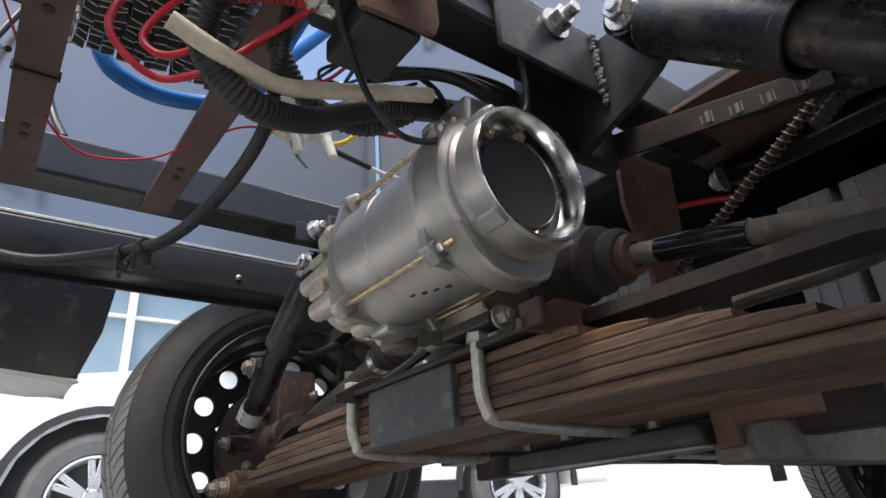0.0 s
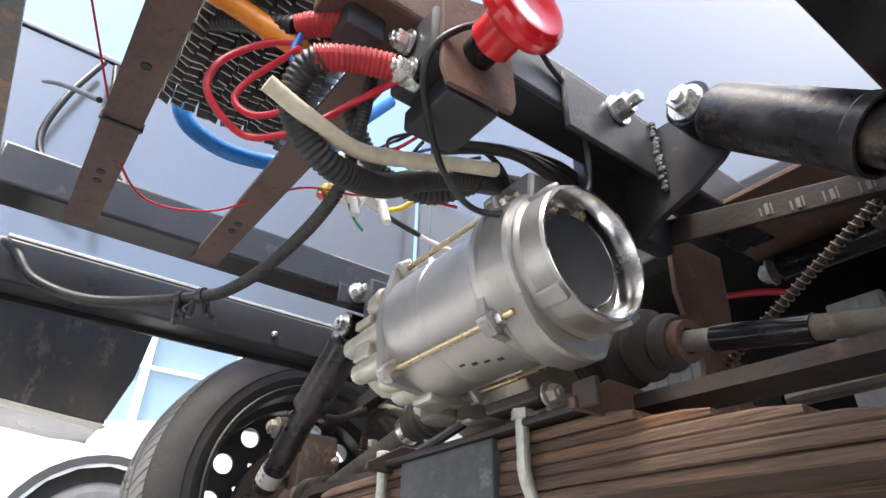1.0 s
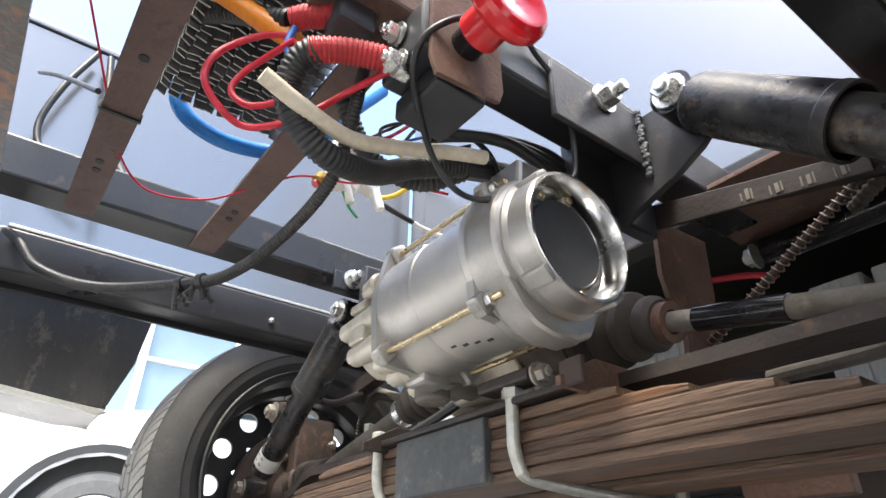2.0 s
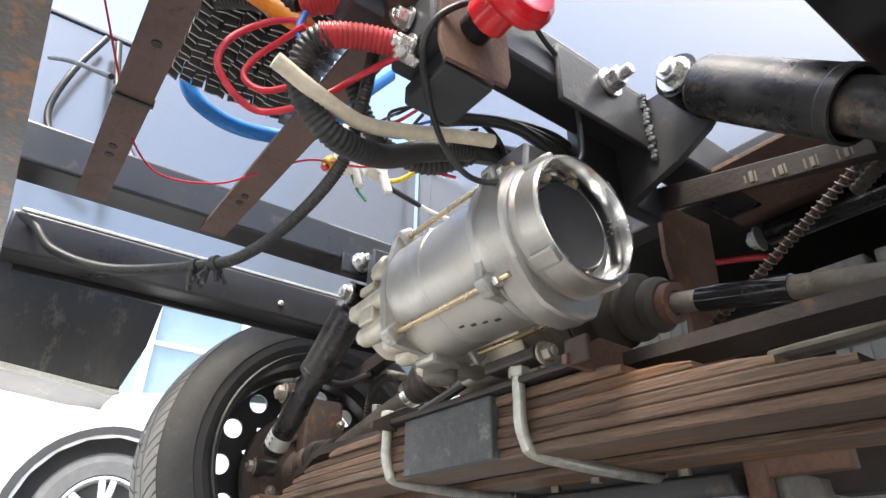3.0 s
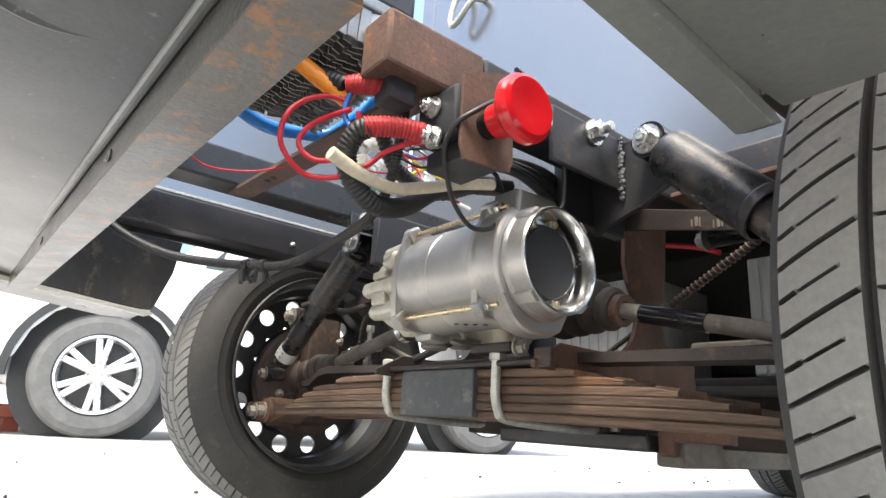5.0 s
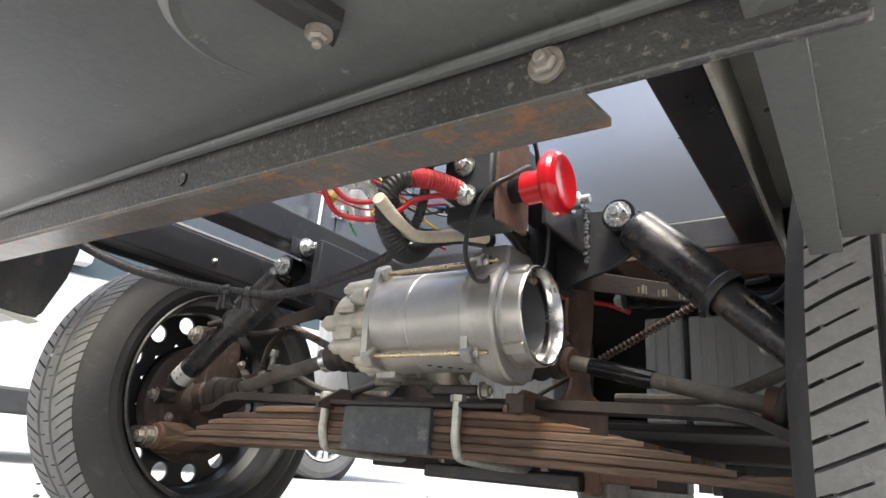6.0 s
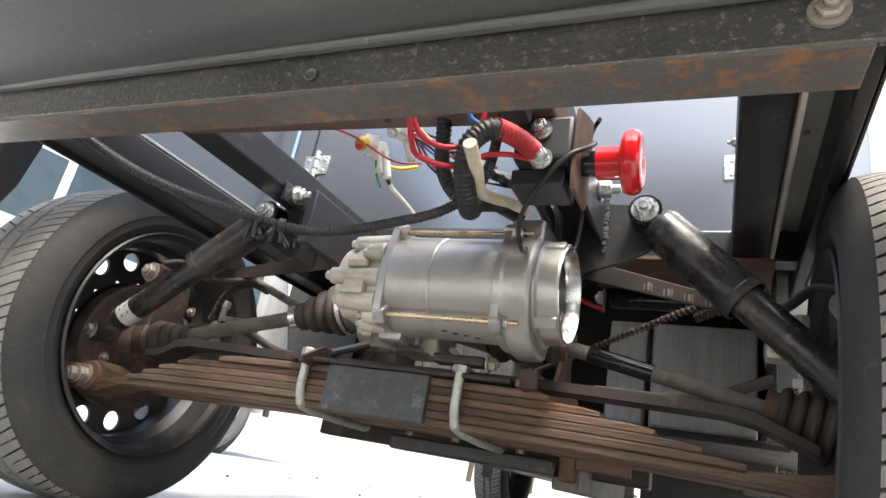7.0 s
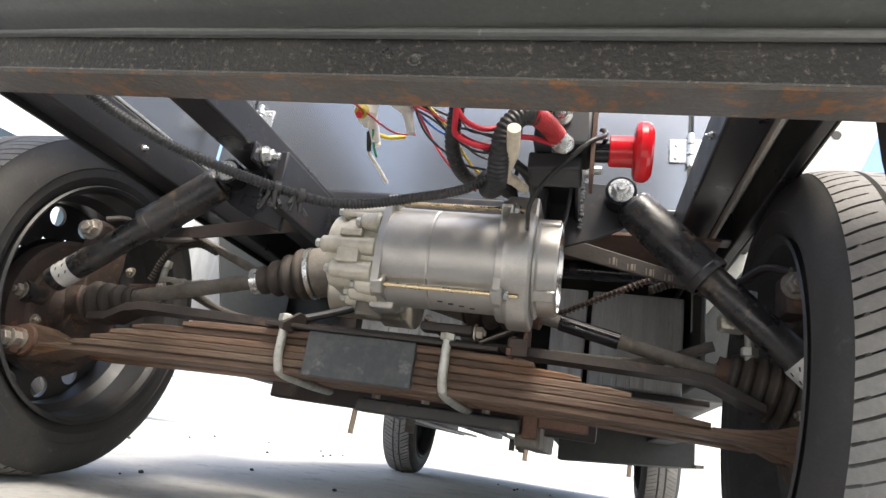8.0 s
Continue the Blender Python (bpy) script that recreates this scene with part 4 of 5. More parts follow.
def shock(sgn):
    t = thing("shock_absorber", "black telescopic shock absorber with worn paint", "shock absorber", "shock absorbers", at=(sgn * 0.58, -0.1, 0.285))
    a, c = Vector((sgn * 0.303, -0.079, 0.512)), Vector((sgn * (0.555 if sgn > 0 else 0.61), -0.1 if sgn > 0 else -0.082, 0.268 if sgn > 0 else 0.284))
    d = (c - a).normalized()
    b = B()
    pipe(b, a - Vector((0, 0.018, 0)), a + Vector((0, 0.016, 0)), 0.021, 0.009, 28)
    part("upper_eye", b, "gloss_black", t, "rubber-bushed upper eye")
    b = B()
    lathe(b, a, c, [(0.012, 0.0), (0.012, 0.016), (0.02, 0.019), (0.023, 0.0262), (0.027, 0.0278), (0.15, 0.0278), (0.152, 0.0288), (0.162, 0.0288), (0.162, 0.026), (0.13, 0.026), (0.13, 0.0)], 36)
    part("dust_tube", b, "shock", t)
    b = B()
    lathe(b, a, c, [(0.14, 0.0), (0.14, 0.0208), (0.335, 0.0208), (0.34, 0.0195), (0.343, 0.0)], 36)
    part("body_tube", b, "shock", t)
    b = B()
    lathe(b, a, c, [(0.298, 0.0209), (0.298, 0.0213), (0.325, 0.0213), (0.325, 0.0209)], 36)
    lab = part("maker_label", b, "sticker", t, "torn silver sticker")
    u = d.cross(Vector((0, 1, 0))).normalized()
    for k in range(4):
        ang = radians(-70 + 34 * k)
        for q in (0.304, 0.316):
            n = (Vector((0, -1, 0)) * math.cos(ang) + u * math.sin(ang)).normalized()
            m = Matrix.Translation(a + d * q + n * 0.0215) @ n.to_track_quat("Z", "X").to_matrix().to_4x4()
            part("print_bar", box(B(), -0.0026, 0.0026, -0.0009, 0.0009, -0.0003, 0.0003, 0, m), "ink", lab)
    b = B()
    bolt(b, a - Vector((0, 0.0185, 0)), a - Vector((0, 1, 0)), 0.0125, 0.011)
    part("upper_bolt", b, "zinc", t, "bright zinc bolt head")
    part("lower_eye", pipe(B(), c + Vector((0, -0.018, 0)), c + Vector((0, 0.018, 0)), 0.018, 0.007, 24), "shock", t)
    part("lower_bolt", bolt(B(), c + Vector((0, -0.0185, 0.0)), c - Vector((0, 1, 0)), 0.011, 0.01), "old_bolt", t)


shock(-1)
shock(1)


def control_arm(sgn):
    t = thing("upper_control_arm", "brown-black channel-section upper control arm", "control arm", "control arms", at=(sgn * 0.37, 0, 0.43))
    b = B()
    xe, ze = (0.40, 0.432) if sgn > 0 else (0.485, 0.435)
    prism(b, [(sgn * x, z) for x, z in ((0.205, 0.482), (xe, ze), (xe, ze - 0.02), (0.205, 0.452))], "y", 0.0, 0.004, 0.001)
    prism(b, [(sgn * x, z) for x, z in ((0.205, 0.482), (xe, ze), (xe, ze - 0.004), (0.205, 0.478))], "y", 0.004, 0.045, 0.001)
    if sgn < 0:
        part("brace", hose(B(), [(-0.445, 0.06, 0.447), (-0.36, 0.06, 0.414), (-0.27, 0.06, 0.378)], 0.0075, seg=12), "dust", t, "dusty diagonal brace")
    arm = part("channel", b, "arm", t)
    part("link_end", hose(B(), [(sgn * 0.40, 0.01, 0.425), (sgn * 0.455, -0.02, 0.412), (sgn * 0.49, -0.06, 0.428), (sgn * 0.515, -0.08, 0.42)], 0.0062, seg=10), "arm", t)
    rng = random.Random(6)
    if sgn > 0:
        for k in range(4):
            x = 0.30 + 0.026 * k
            z = 0.4415 - (x - 0.30) * 0.243
            for j in range(3):
                part("painted_mark", box(B(), x + 0.005 * j - 0.004, x + 0.005 * j - 0.0026 + 0.002 * (j == 1), -0.0012, -0.0002, z - 0.006 + 0.003 * rng.random(), z + 0.008 - 0.004 * rng.random(), 0), "chalk", arm)
    part("stay", hose(B(), [(sgn * 0.22, 0.13, 0.316), (sgn * 0.36, 0.12, 0.318), (sgn * 0.46, 0.10, 0.352)], 0.008, seg=10), "dust", t, "dusty steel stay")


control_arm(1)
control_arm(-1)


def coil_cable():
    b = B()
    a, c = Vector((0.16, 0.1, 0.345)), Vector((0.372, 0.055, 0.441))
    L = (c - a).length
    d, u, w = frame_of(a, c)
    t = thing("brake_cable", "brown handbrake cable sheathed in a coil spring", "cable", at=tuple(a))
    pts = [a + d * (L * k / 560) + (u * math.cos(k * 0.36) + w * math.sin(k * 0.36)) * 0.0052 for k in range(561)]
    rings = []
    for i, p in enumerate(pts):
        dd = (pts[min(i + 1, 560)] - pts[max(i - 1, 0)]).normalized()
        uu = dd.cross(d).normalized()
        ww = dd.cross(uu)
        rings.append([b.verts.new(p + (uu * math.cos(s) + ww * math.sin(s)) * 0.0011) for s in (0, 1.57, 3.14, 4.71)])
    for p, q in zip(rings, rings[1:]):
        for k in range(4):
            b.faces.new((p[k], p[(k + 1) % 4], q[(k + 1) % 4], q[k]))
    part("coil", b, "strap", t, "rusty coil sheath")
    part("core", hose(B(), [a - d * 0.16, a, c, c + d * 0.03 + Vector((0.05, -0.02, 0))], 0.0036), "boot", t)


coil_cable()


def drive_shaft(sgn):
    t = thing("drive_shaft", "dusty steel drive shaft with ribbed rubber boots", "drive shaft", "drive shafts", at=(sgn * 0.35, 0, 0.32))
    if sgn < 0:
        a, c = Vector((-0.245, 0.005, 0.366)), Vector((-0.50, 0.0, 0.308))
    else:
        a, c = Vector((0.185, -0.005, 0.352)), Vector((0.452, -0.02, 0.290))
    d = (c - a).normalized()
    L = (c - a).length
    part("shaft", cyl(B(), a, c, 0.0125 if sgn < 0 else 0.01, seg=24), "dust", t)
    if sgn > 0:
        part("sleeve", lathe(B(), a + d * 0.05, c, [(0, 0.0101), (0, 0.0116), (0.085, 0.0116), (0.085, 0.0101)], 24), "gloss_black", t, "gloss black sleeve")

    def bellows(p, q, r0, r1, n):
        prof = [(0, 0.0)]
        LL = (Vector(q) - Vector(p)).length
        for k in range(n):
            r = r0 + (r1 - r0) * k / max(n - 1, 1)
            s = LL * k / n
            w = LL / n
            prof += [(s + w * 0.08, r * 0.82), (s + w * 0.3, r * 0.97), (s + w * 0.5, r), (s + w * 0.7, r * 0.97), (s + w * 0.92, r * 0.82)]
        prof += [(LL, r1 * 0.9), (LL, 0)]
        return lathe(B(), p, q, prof, 36)

    outer = c + d * 0.085
    if sgn < 0:
        part("inner_boot", bellows(a + d * 0.018, a - d * 0.075, 0.024, 0.043, 4), "boot", t, "dusty ribbed inner boot")
        part("clip", pipe(B(), a + d * 0.012, a + d * 0.026, 0.0215, 0.012, 28), "zinc", t, "bright boot clip")
        part("clip", pipe(B(), a - d * 0.075, a - d * 0.082, 0.0425, 0.03, 32), "zinc", t, "bright boot clip")
        part("joint", cyl(B(), a - d * 0.083, a - d * 0.13, 0.041, seg=32, bev=0.003), "dust", t)
        part("outer_boot", bellows(c - d * 0.02, c + d * 0.06, 0.019, 0.036, 4), "boot", t)
    else:
        part("inner_boot", bellows(a + d * 0.015, a - d * 0.085, 0.028, 0.05, 4), "boot", t, "dusty ribbed inner boot")
        part("collar", pipe(B(), a + d * 0.012, a + d * 0.024, 0.02, 0.012, 28), "rust", t)
        part("joint", cyl(B(), a - d * 0.085, a - d * 0.2, 0.043, seg=32, bev=0.003), "dust", t)
        part("clip", pipe(B(), c - d * 0.012, c + d * 0.002, 0.0225, 0.012, 28), "rust", t, "rusty boot clip")
        part("outer_boot", bellows(c, outer + d * 0.01, 0.032, 0.05, 6), "boot", t, "large ribbed outer boot")
    part("outer_joint", cyl(B(), c + d * (0.06 if sgn < 0 else 0.095), c + d * 0.13, 0.038 if sgn < 0 else 0.048, seg=32, bev=0.004), "drum", t)


drive_shaft(-1)
drive_shaft(1)


# ---- the motor ----
def motor():
    cy, cz, q = -0.157, 0.374, 0.83
    t = thing("electric_motor", "silver aluminium electric drive motor with gearbox", "electric motor", at=(0.1, cy, 0.29))

    def turned(name, prof, mat, parent=None, label="", seg=64):
        """prof: rows of (x, radius) along the motor's axis; the radii stand to scale q."""
        return part(name, lathe(B(), (0, cy, cz), (1, cy, cz), [(x, r * q) for x, r in prof], seg), mat, parent or t, label)

    turned("stator", [(0.025, 0), (0.025, 0.076), (0.027, 0.077), (0.08, 0.077), (0.0815, 0.0755), (0.0825, 0.0755), (0.084, 0.0765), (0.162, 0.0765), (0.164, 0.0)], "turned", None, "smooth turned stator housing")
    bell = turned("end_bell", [(0.163, 0.0), (0.163, 0.085), (0.165, 0.0865), (0.172, 0.0865), (0.174, 0.0855), (0.177, 0.0845), (0.196, 0.084), (0.201, 0.0825), (0.204, 0.0795), (0.206, 0.075), (0.206, 0.0)], "cast", None, "cast end bell")
    turned("collar", [(0.2062, 0.06), (0.2062, 0.076), (0.209, 0.0765), (0.2100, 0.0745), (0.2120, 0.072), (0.2320, 0.071), (0.2345, 0.0695), (0.2345, 0.066)], "cast", bell)
    turned("bevel_ring", [(0.2344, 0.0695), (0.2352, 0.0688), (0.2352, 0.0662), (0.2260, 0.0615), (0.2130, 0.06), (0.2125, 0.052), (0.207, 0.052)], "bright", bell, "mirror-bright machined bore")
    turned("cover", [(0.2065, 0), (0.2185, 0.0), (0.2190, 0.0465), (0.2180, 0.048), (0.2065, 0.048)], "cap_dark", bell, "flat dark grey cover disc")
    for ang in (125, -75, 80):
        a = radians(ang)
        y, z = cy + 0.0455 * math.cos(a), cz + 0.0455 * math.sin(a)
        part("terminal", box(B(), 0.2128, 0.2175, y - 0.004, y + 0.004, z - 0.004, z + 0.004, 0.001), "pale_cast", bell)
        part("screw", cyl(B(), (0.2176, y, z), (0.2205, y, z), 0.0034, seg=12, bev=0.0008), "brass", bell, "brass screw")
    # pads on the collar
    for ang in (131, 229, -49, 49):
        a = radians(ang)
        m = Matrix.Translation((0.2185, cy, cz)) @ Matrix.Rotation(a, 4, "X")
        part("collar_pad", box(B(), -0.0125, 0.0155, 0.053, 0.063, -0.008, 0.008, 0.003, m), "cast", bell)
    # square crest of the bell
    b = B()
    prism(b, [(cy - 0.04, cz + 0.045), (cy - 0.036, cz + 0.079), (cy + 0.02, cz + 0.082), (cy + 0.05, cz + 0.062), (cy + 0.045, cz + 0.04)], "x", 0.165, 0.206, 0.004)
    part("crest", b, "cast", bell)
    # the bell's deeper underside
    b = B()
    prism(b, [(cy - 0.0575, cz - 0.04), (cy - 0.04, cz - 0.063), (cy - 0.025, cz - 0.073), (cy - 0.008, cz - 0.0775), (cy + 0.02, cz - 0.0775), (cy + 0.036, cz - 0.07), (cy + 0.056, cz - 0.035)], "x", 0.174, 0.2055, 0.005)
    part("belly", b, "cast", bell)
    # gearbox flange
    flange = turned("gearbox_flange", [(0.015, 0), (0.015, 0.0775), (0.025, 0.0785), (0.03, 0.0783), (0.047, 0.0775), (0.077, 0.0772)], "cast", None, "cast gearbox flange")
    # plates with four ears, drawn tight round the housing
    ears = [(0.0, 0.0, 0.0655)] + [(0.072 * math.cos(radians(d)), 0.072 * math.sin(radians(d)), 0.0105) for d in (125, 225, 315, 45)]
    hull = []
    for k in range(96):
        u = (math.cos(2 * math.pi * k / 96), math.sin(2 * math.pi * k / 96))
        e = max(ears, key=lambda q: q[0] * u[0] + q[1] * u[1] + q[2])
        hull.append((cy + e[0] + e[2] * u[0], cz + e[1] + e[2] * u[1]))
    part("ear_plate", prism(B(), hull, "x", 0.0155, 0.025, 0.002), "cast", flange)
    part("ear_plate", prism(B(), hull, "x", 0.1635, 0.1725, 0.002), "cast", bell)
    # tie rods in ears
    for ang in (125, 225, 315, 45):
        a = radians(ang)
        y, z = cy + 0.072 * math.cos(a), cz + 0.072 * math.sin(a)
        for x0, x1, p in ((0.015, 0.031, flange), (0.161, 0.176, bell)):
            m = Matrix.Translation((0, cy, cz)) @ Matrix.Rotation(a, 4, "X")
            part("ear", box(B(), x0, x1, 0.058, 0.082, -0.0095, 0.0095, 0.0035, m), "cast", p)
        rod = part("tie_rod", cyl(B(), (0.031, y, z), (0.1607, y, z), 0.0031, seg=12), "brass", t, "gold-coloured tie rod")
        part("nut", cyl(B(), (0.1763, y, z), (0.1823, y, z), 0.0062, seg=6, bev=0.0008), "zinc", rod, "bright nut")
        part("stud", cyl(B(), (0.1824, y, z), (0.1935, y, z), 0.003, seg=10, bev=0.0006), "brass", rod)
    # cast gearbox: an outline round the motor and the output shaft
    b = B()
    out = []
    for k in range(40):
        a = 2 * math.pi * k / 40
        p1 = Vector((cy, cz)) + 0.0555 * Vector((math.cos(a), math.sin(a)))
        p2 = Vector((0.0, 0.362)) + 0.052 * Vector((math.cos(a), math.sin(a)))
        dv = Vector((math.cos(a), math.sin(a)))
        out.append(tuple(p1 if p1.dot(dv) > p2.dot(dv) else p2))
    prism(b, out, "x", -0.031, 0.0147, 0.005)
    gear = part("gearbox", b, "pale_cast", t, "pale raw-cast gearbox housing")
    b = B()
    prism(b, [(cy + (y - cy) * 0.92 + 0.006, cz + (z - cz) * 0.92) for y, z in out], "x", -0.058, -0.0313, 0.007)
    part("gearbox_cover", b, "pale_cast", gear)
    for k, (dy, dz, x0) in enumerate(((-0.062, 0.03, -0.012), (-0.034, 0.054, -0.048), (0.03, 0.058, -0.055), (-0.058, -0.006, -0.062), (-0.055, -0.042, -0.045), (-0.04, -0.058, -0.012), (-0.008, -0.062, -0.03), (0.04, -0.062, -0.05), (0.1, 0.045, -0.055), (0.12, -0.06, -0.055))):
        y, z = cy + dy * 0.86, cz + dz * 0.86
        boss = part("boss", cyl(B(), (x0, y, z), (0.0147, y, z), 0.0105, 0.0135, seg=20, bev=0.003), "pale_cast", gear)
        part("boss_bolt", cyl(B(), (x0 - 0.007, y, z), (x0 - 0.0003, y, z), 0.006, seg=6, bev=0.001), "zinc_dull", boss)
    for y, z, h in ((cy - 0.058, cz + 0.01, 0.01), (cy - 0.057, cz - 0.02, 0.019), (cy - 0.044, cz + 0.038, 0.008)):
        part("rib", box(B(), -0.036, -0.006, y - 0.004, y + 0.02, z - h / 2, z + h / 2, 0.003), "pale_cast", gear)
    part("drain_boss", cyl(B(), (-0.013, -0.125, 0.297), (-0.013, -0.125, 0.325), 0.019, seg=24, bev=0.003), "dust", gear, "dusty drain boss")
    part("lug", box(B(), 0.0, 0.034, cy - 0.012, cy + 0.022, 0.301, 0.318, 0.005), "cast", gear)
    part("output_hub", cyl(B(), (-0.118, 0.0, 0.362), (-0.05, 0.0, 0.362), 0.045, seg=32, bev=0.004), "pale_cast", gear)
    for k in range(4):
        a = radians(249 + 3 * k)
        m = Matrix.Translation((0.096 + 0.013 * k, cy, cz)) @ Matrix.Rotation(a, 4, "X")
        part("stain", box(B(), -0.0035, 0.003, 0.0622, 0.0641, -0.0015, 0.001 + 0.0008 * (k % 2), 0.0003, m), "ink", t, "dark smear")


motor()


# ---- switch and wiring ----
def isolator():
    t = thing("isolator_switch", "battery isolator switch with red mushroom knob", "switch", at=(0.25, -0.3, 0.43))
    b = B()
    prism(b, [(-0.331, 0.508), (-0.331, 0.438), (-0.326, 0.424), (-0.27, 0.428), (-0.266, 0.44), (-0.27, 0.53), (-0.297, 0.522)], "x", 0.263, 0.267, 0.0005)
    part("rust_plate", b, "rust", t, "rusty mounting plate")
    part("body", box(B(), 0.205, 0.2625, -0.335, -0.275, 0.452, 0.499, 0.004), "cap_dark", t, "black switch body")
    part("lower_block", box(B(), 0.2, 0.255, -0.318, -0.272, 0.432, 0.4515, 0.003), "cap_dark", t)
    part("stem", cyl(B(), (0.2672, -0.302, 0.463), (0.284, -0.302, 0.463), 0.0125, seg=24), "gloss_black", t)
    k = part("knob_neck", lathe(B(), (0.281, -0.302, 0.463), (0.4, -0.302, 0.463), [(0, 0), (0, 0.0155), (0.001, 0.0165), (0.022, 0.0165), (0.026, 0.018), (0.027, 0)], 40), "red_plastic", t)
    part("knob", lathe(B(), (0.304, -0.302, 0.463), (0.4, -0.302, 0.463), [(0, 0), (0, 0.016), (0.001, 0.024), (0.003, 0.029), (0.007, 0.0315), (0.013, 0.0315), (0.017, 0.0295), (0.0195, 0.026), (0.0195, 0.022), (0.0178, 0.012), (0.0175, 0)], 48), "red_plastic", t, "glossy red mushroom knob")
    for p in ((0.232, -0.337, 0.482), (0.236, -0.337, 0.45)):
        part("terminal", bolt(B(), p, (p[0], -1, p[2]), 0.008, 0.009), "zinc", t, "bright terminal bolt")


isolator()


def cable(name, label, ctrl, r, mat, rib=0.0, depth=0.0, cat="cable", seg=10):
    return single(name, hose(B(), ctrl, r, seg, rib, depth), mat, label, cat, angle=50)


def big_leads():
    for pts in ([(0.183, -0.402, 0.499), (0.192, -0.394, 0.500), (0.203, -0.383, 0.498), (0.213, -0.372, 0.494)], [(0.208, -0.395, 0.450), (0.215, -0.381, 0.453), (0.222, -0.365, 0.455), (0.23, -0.346, 0.454)]):
        t = thing("battery_lead", "thick battery lead in red corrugated sleeve", "cable", "battery leads", at=pts[0])
        s = part("sleeve", hose(B(), pts, 0.0098, 16, 0.0036, 0.0008), "red_sleeve", t)
        e = Vector(pts[-1])
        part("lug", box(B(), e.x - 0.006, e.x + 0.006, e.y, e.y + 0.022, e.z - 0.008, e.z + 0.008, 0.002), "zinc", t, "crimped metal lug")
        if e.z > 0.47:
            part("rubber_cap", box(B(), e.x - 0.014, e.x + 0.014, e.y - 0.012, e.y + 0.02, e.z - 0.016, e.z + 0.016, 0.005), "cap_dark", t, "black rubber cap")
    cable("black_lead", "thick black corrugated lead along the rail", [(0.08, -0.46, 0.56), (0.12, -0.44, 0.54), (0.155, -0.42, 0.516), (0.182, -0.403, 0.4995)], 0.0088, "hose", 0.0055, 0.001)
    cable("orange_cable", "bright orange high-voltage cable", [(0.10, -0.60, 0.60), (0.125, -0.535, 0.568), (0.148, -0.455, 0.53), (0.163, -0.42, 0.506), (0.175, -0.394, 0.488)], 0.0085, "orange", seg=14)
    cable("cream_tube", "cream plastic tube with cut end", [(0.198, -0.4195, 0.42), (0.194, -0.387, 0.412), (0.182, -0.343, 0.414), (0.180, -0.30, 0.428), (0.181, -0.258, 0.444), (0.186, -0.215, 0.455)], 0.0062, "beige", cat="tube", seg=12)
    big = [(0.211, -0.39, 0.451), (0.2, -0.397, 0.446), (0.187, -0.398, 0.43), (0.182, -0.386, 0.408), (0.177, -0.356, 0.394), (0.161, -0.31, 0.41), (0.15, -0.264, 0.443), (0.155, -0.212, 0.464), (0.16, -0.165, 0.474)]
    t = thing("large_hose", "thick black corrugated cable hose", "hose", at=big[0])
    part("sleeve", hose(B(), big, 0.0102, 14, 0.0042, 0.0011), "hose", t, angle=50)
    part("tape_end", hose(B(), [big[-2], big[-1]], 0.0112, 14), "cable", t, "black taped end")
    slung = [(-0.5, -0.50, 0.56), (-0.36, -0.545, 0.52), (-0.255, -0.525, 0.462), (-0.2, -0.50, 0.415), (-0.12, -0.45, 0.377), (-0.02, -0.386, 0.361), (0.03, -0.362, 0.362), (0.09, -0.345, 0.379), (0.15, -0.34, 0.398), (0.185, -0.345, 0.43), (0.19, -0.34, 0.50)]
    t = thing("harness_hose", "thin black corrugated wiring hose slung under the frame", "hose", at=slung[0])
    part("sleeve", hose(B(), slung, 0.0054, 12, 0.0034, 0.0009), "hose", t, angle=50)
    rng = random.Random(11)
    for p in ((-0.03, -0.392, 0.3615), (-0.01, -0.38, 0.3605)):
        d = Vector((0.83, 0.55, 0.02)).normalized()
        part("tie_band", pipe(B(), Vector(p) - d * 0.003, Vector(p) + d * 0.003, 0.0074, 0.0052, 18), "cable", t)
        for k in range(4):
            q = Vector(p) + Vector((rng.uniform(-0.008, 0.008), rng.uniform(-0.006, 0.006), -0.007))
            part("tie_tail", hose(B(), [q + Vector((0, 0, 0.003)), q, q + Vector((rng.uniform(-0.009, 0.009), rng.uniform(-0.006, 0.006), -rng.uniform(0.006, 0.014)))], 0.0026, 6, step=0.004), "cable", t)
    cable("blue_hose", "bright blue ribbed hose", [(-0.058, -0.44, 0.60), (-0.06, -0.433, 0.578), (-0.06, -0.416, 0.562), (-0.06, -0.381, 0.553), (-0.06, -0.337, 0.56), (-0.04, -0.30, 0.565), (0.0, -0.268, 0.606), (0.0, -0.22, 0.675)], 0.0088, "blue", 0.0, 0.0, "hose", 12)
    cable("blue_hose", "bright blue ribbed hose beyond the controller", [(-0.005, -0.235, 0.578), (-0.012, -0.262, 0.571), (-0.004, -0.281, 0.571), (0.024, -0.287, 0.577), (0.054, -0.283, 0.595), (0.085, -0.265, 0.64)], 0.0088, "blue", 0.0, 0.0, "hose", 12)
    # loops of thin wire
    cable("red_wire_loop", "loop of red wire", [(0.182, -0.398, 0.484), (0.168, -0.412, 0.49), (0.152, -0.429, 0.485), (0.147, -0.443, 0.465), (0.15, -0.446, 0.438), (0.147, -0.43, 0.421), (0.145, -0.41, 0.416), (0.165, -0.39, 0.416), (0.18, -0.372, 0.428), (0.186, -0.358, 0.444), (0.205, -0.345, 0.452), (0.228, -0.34, 0.448)], 0.0027, "red_cable")
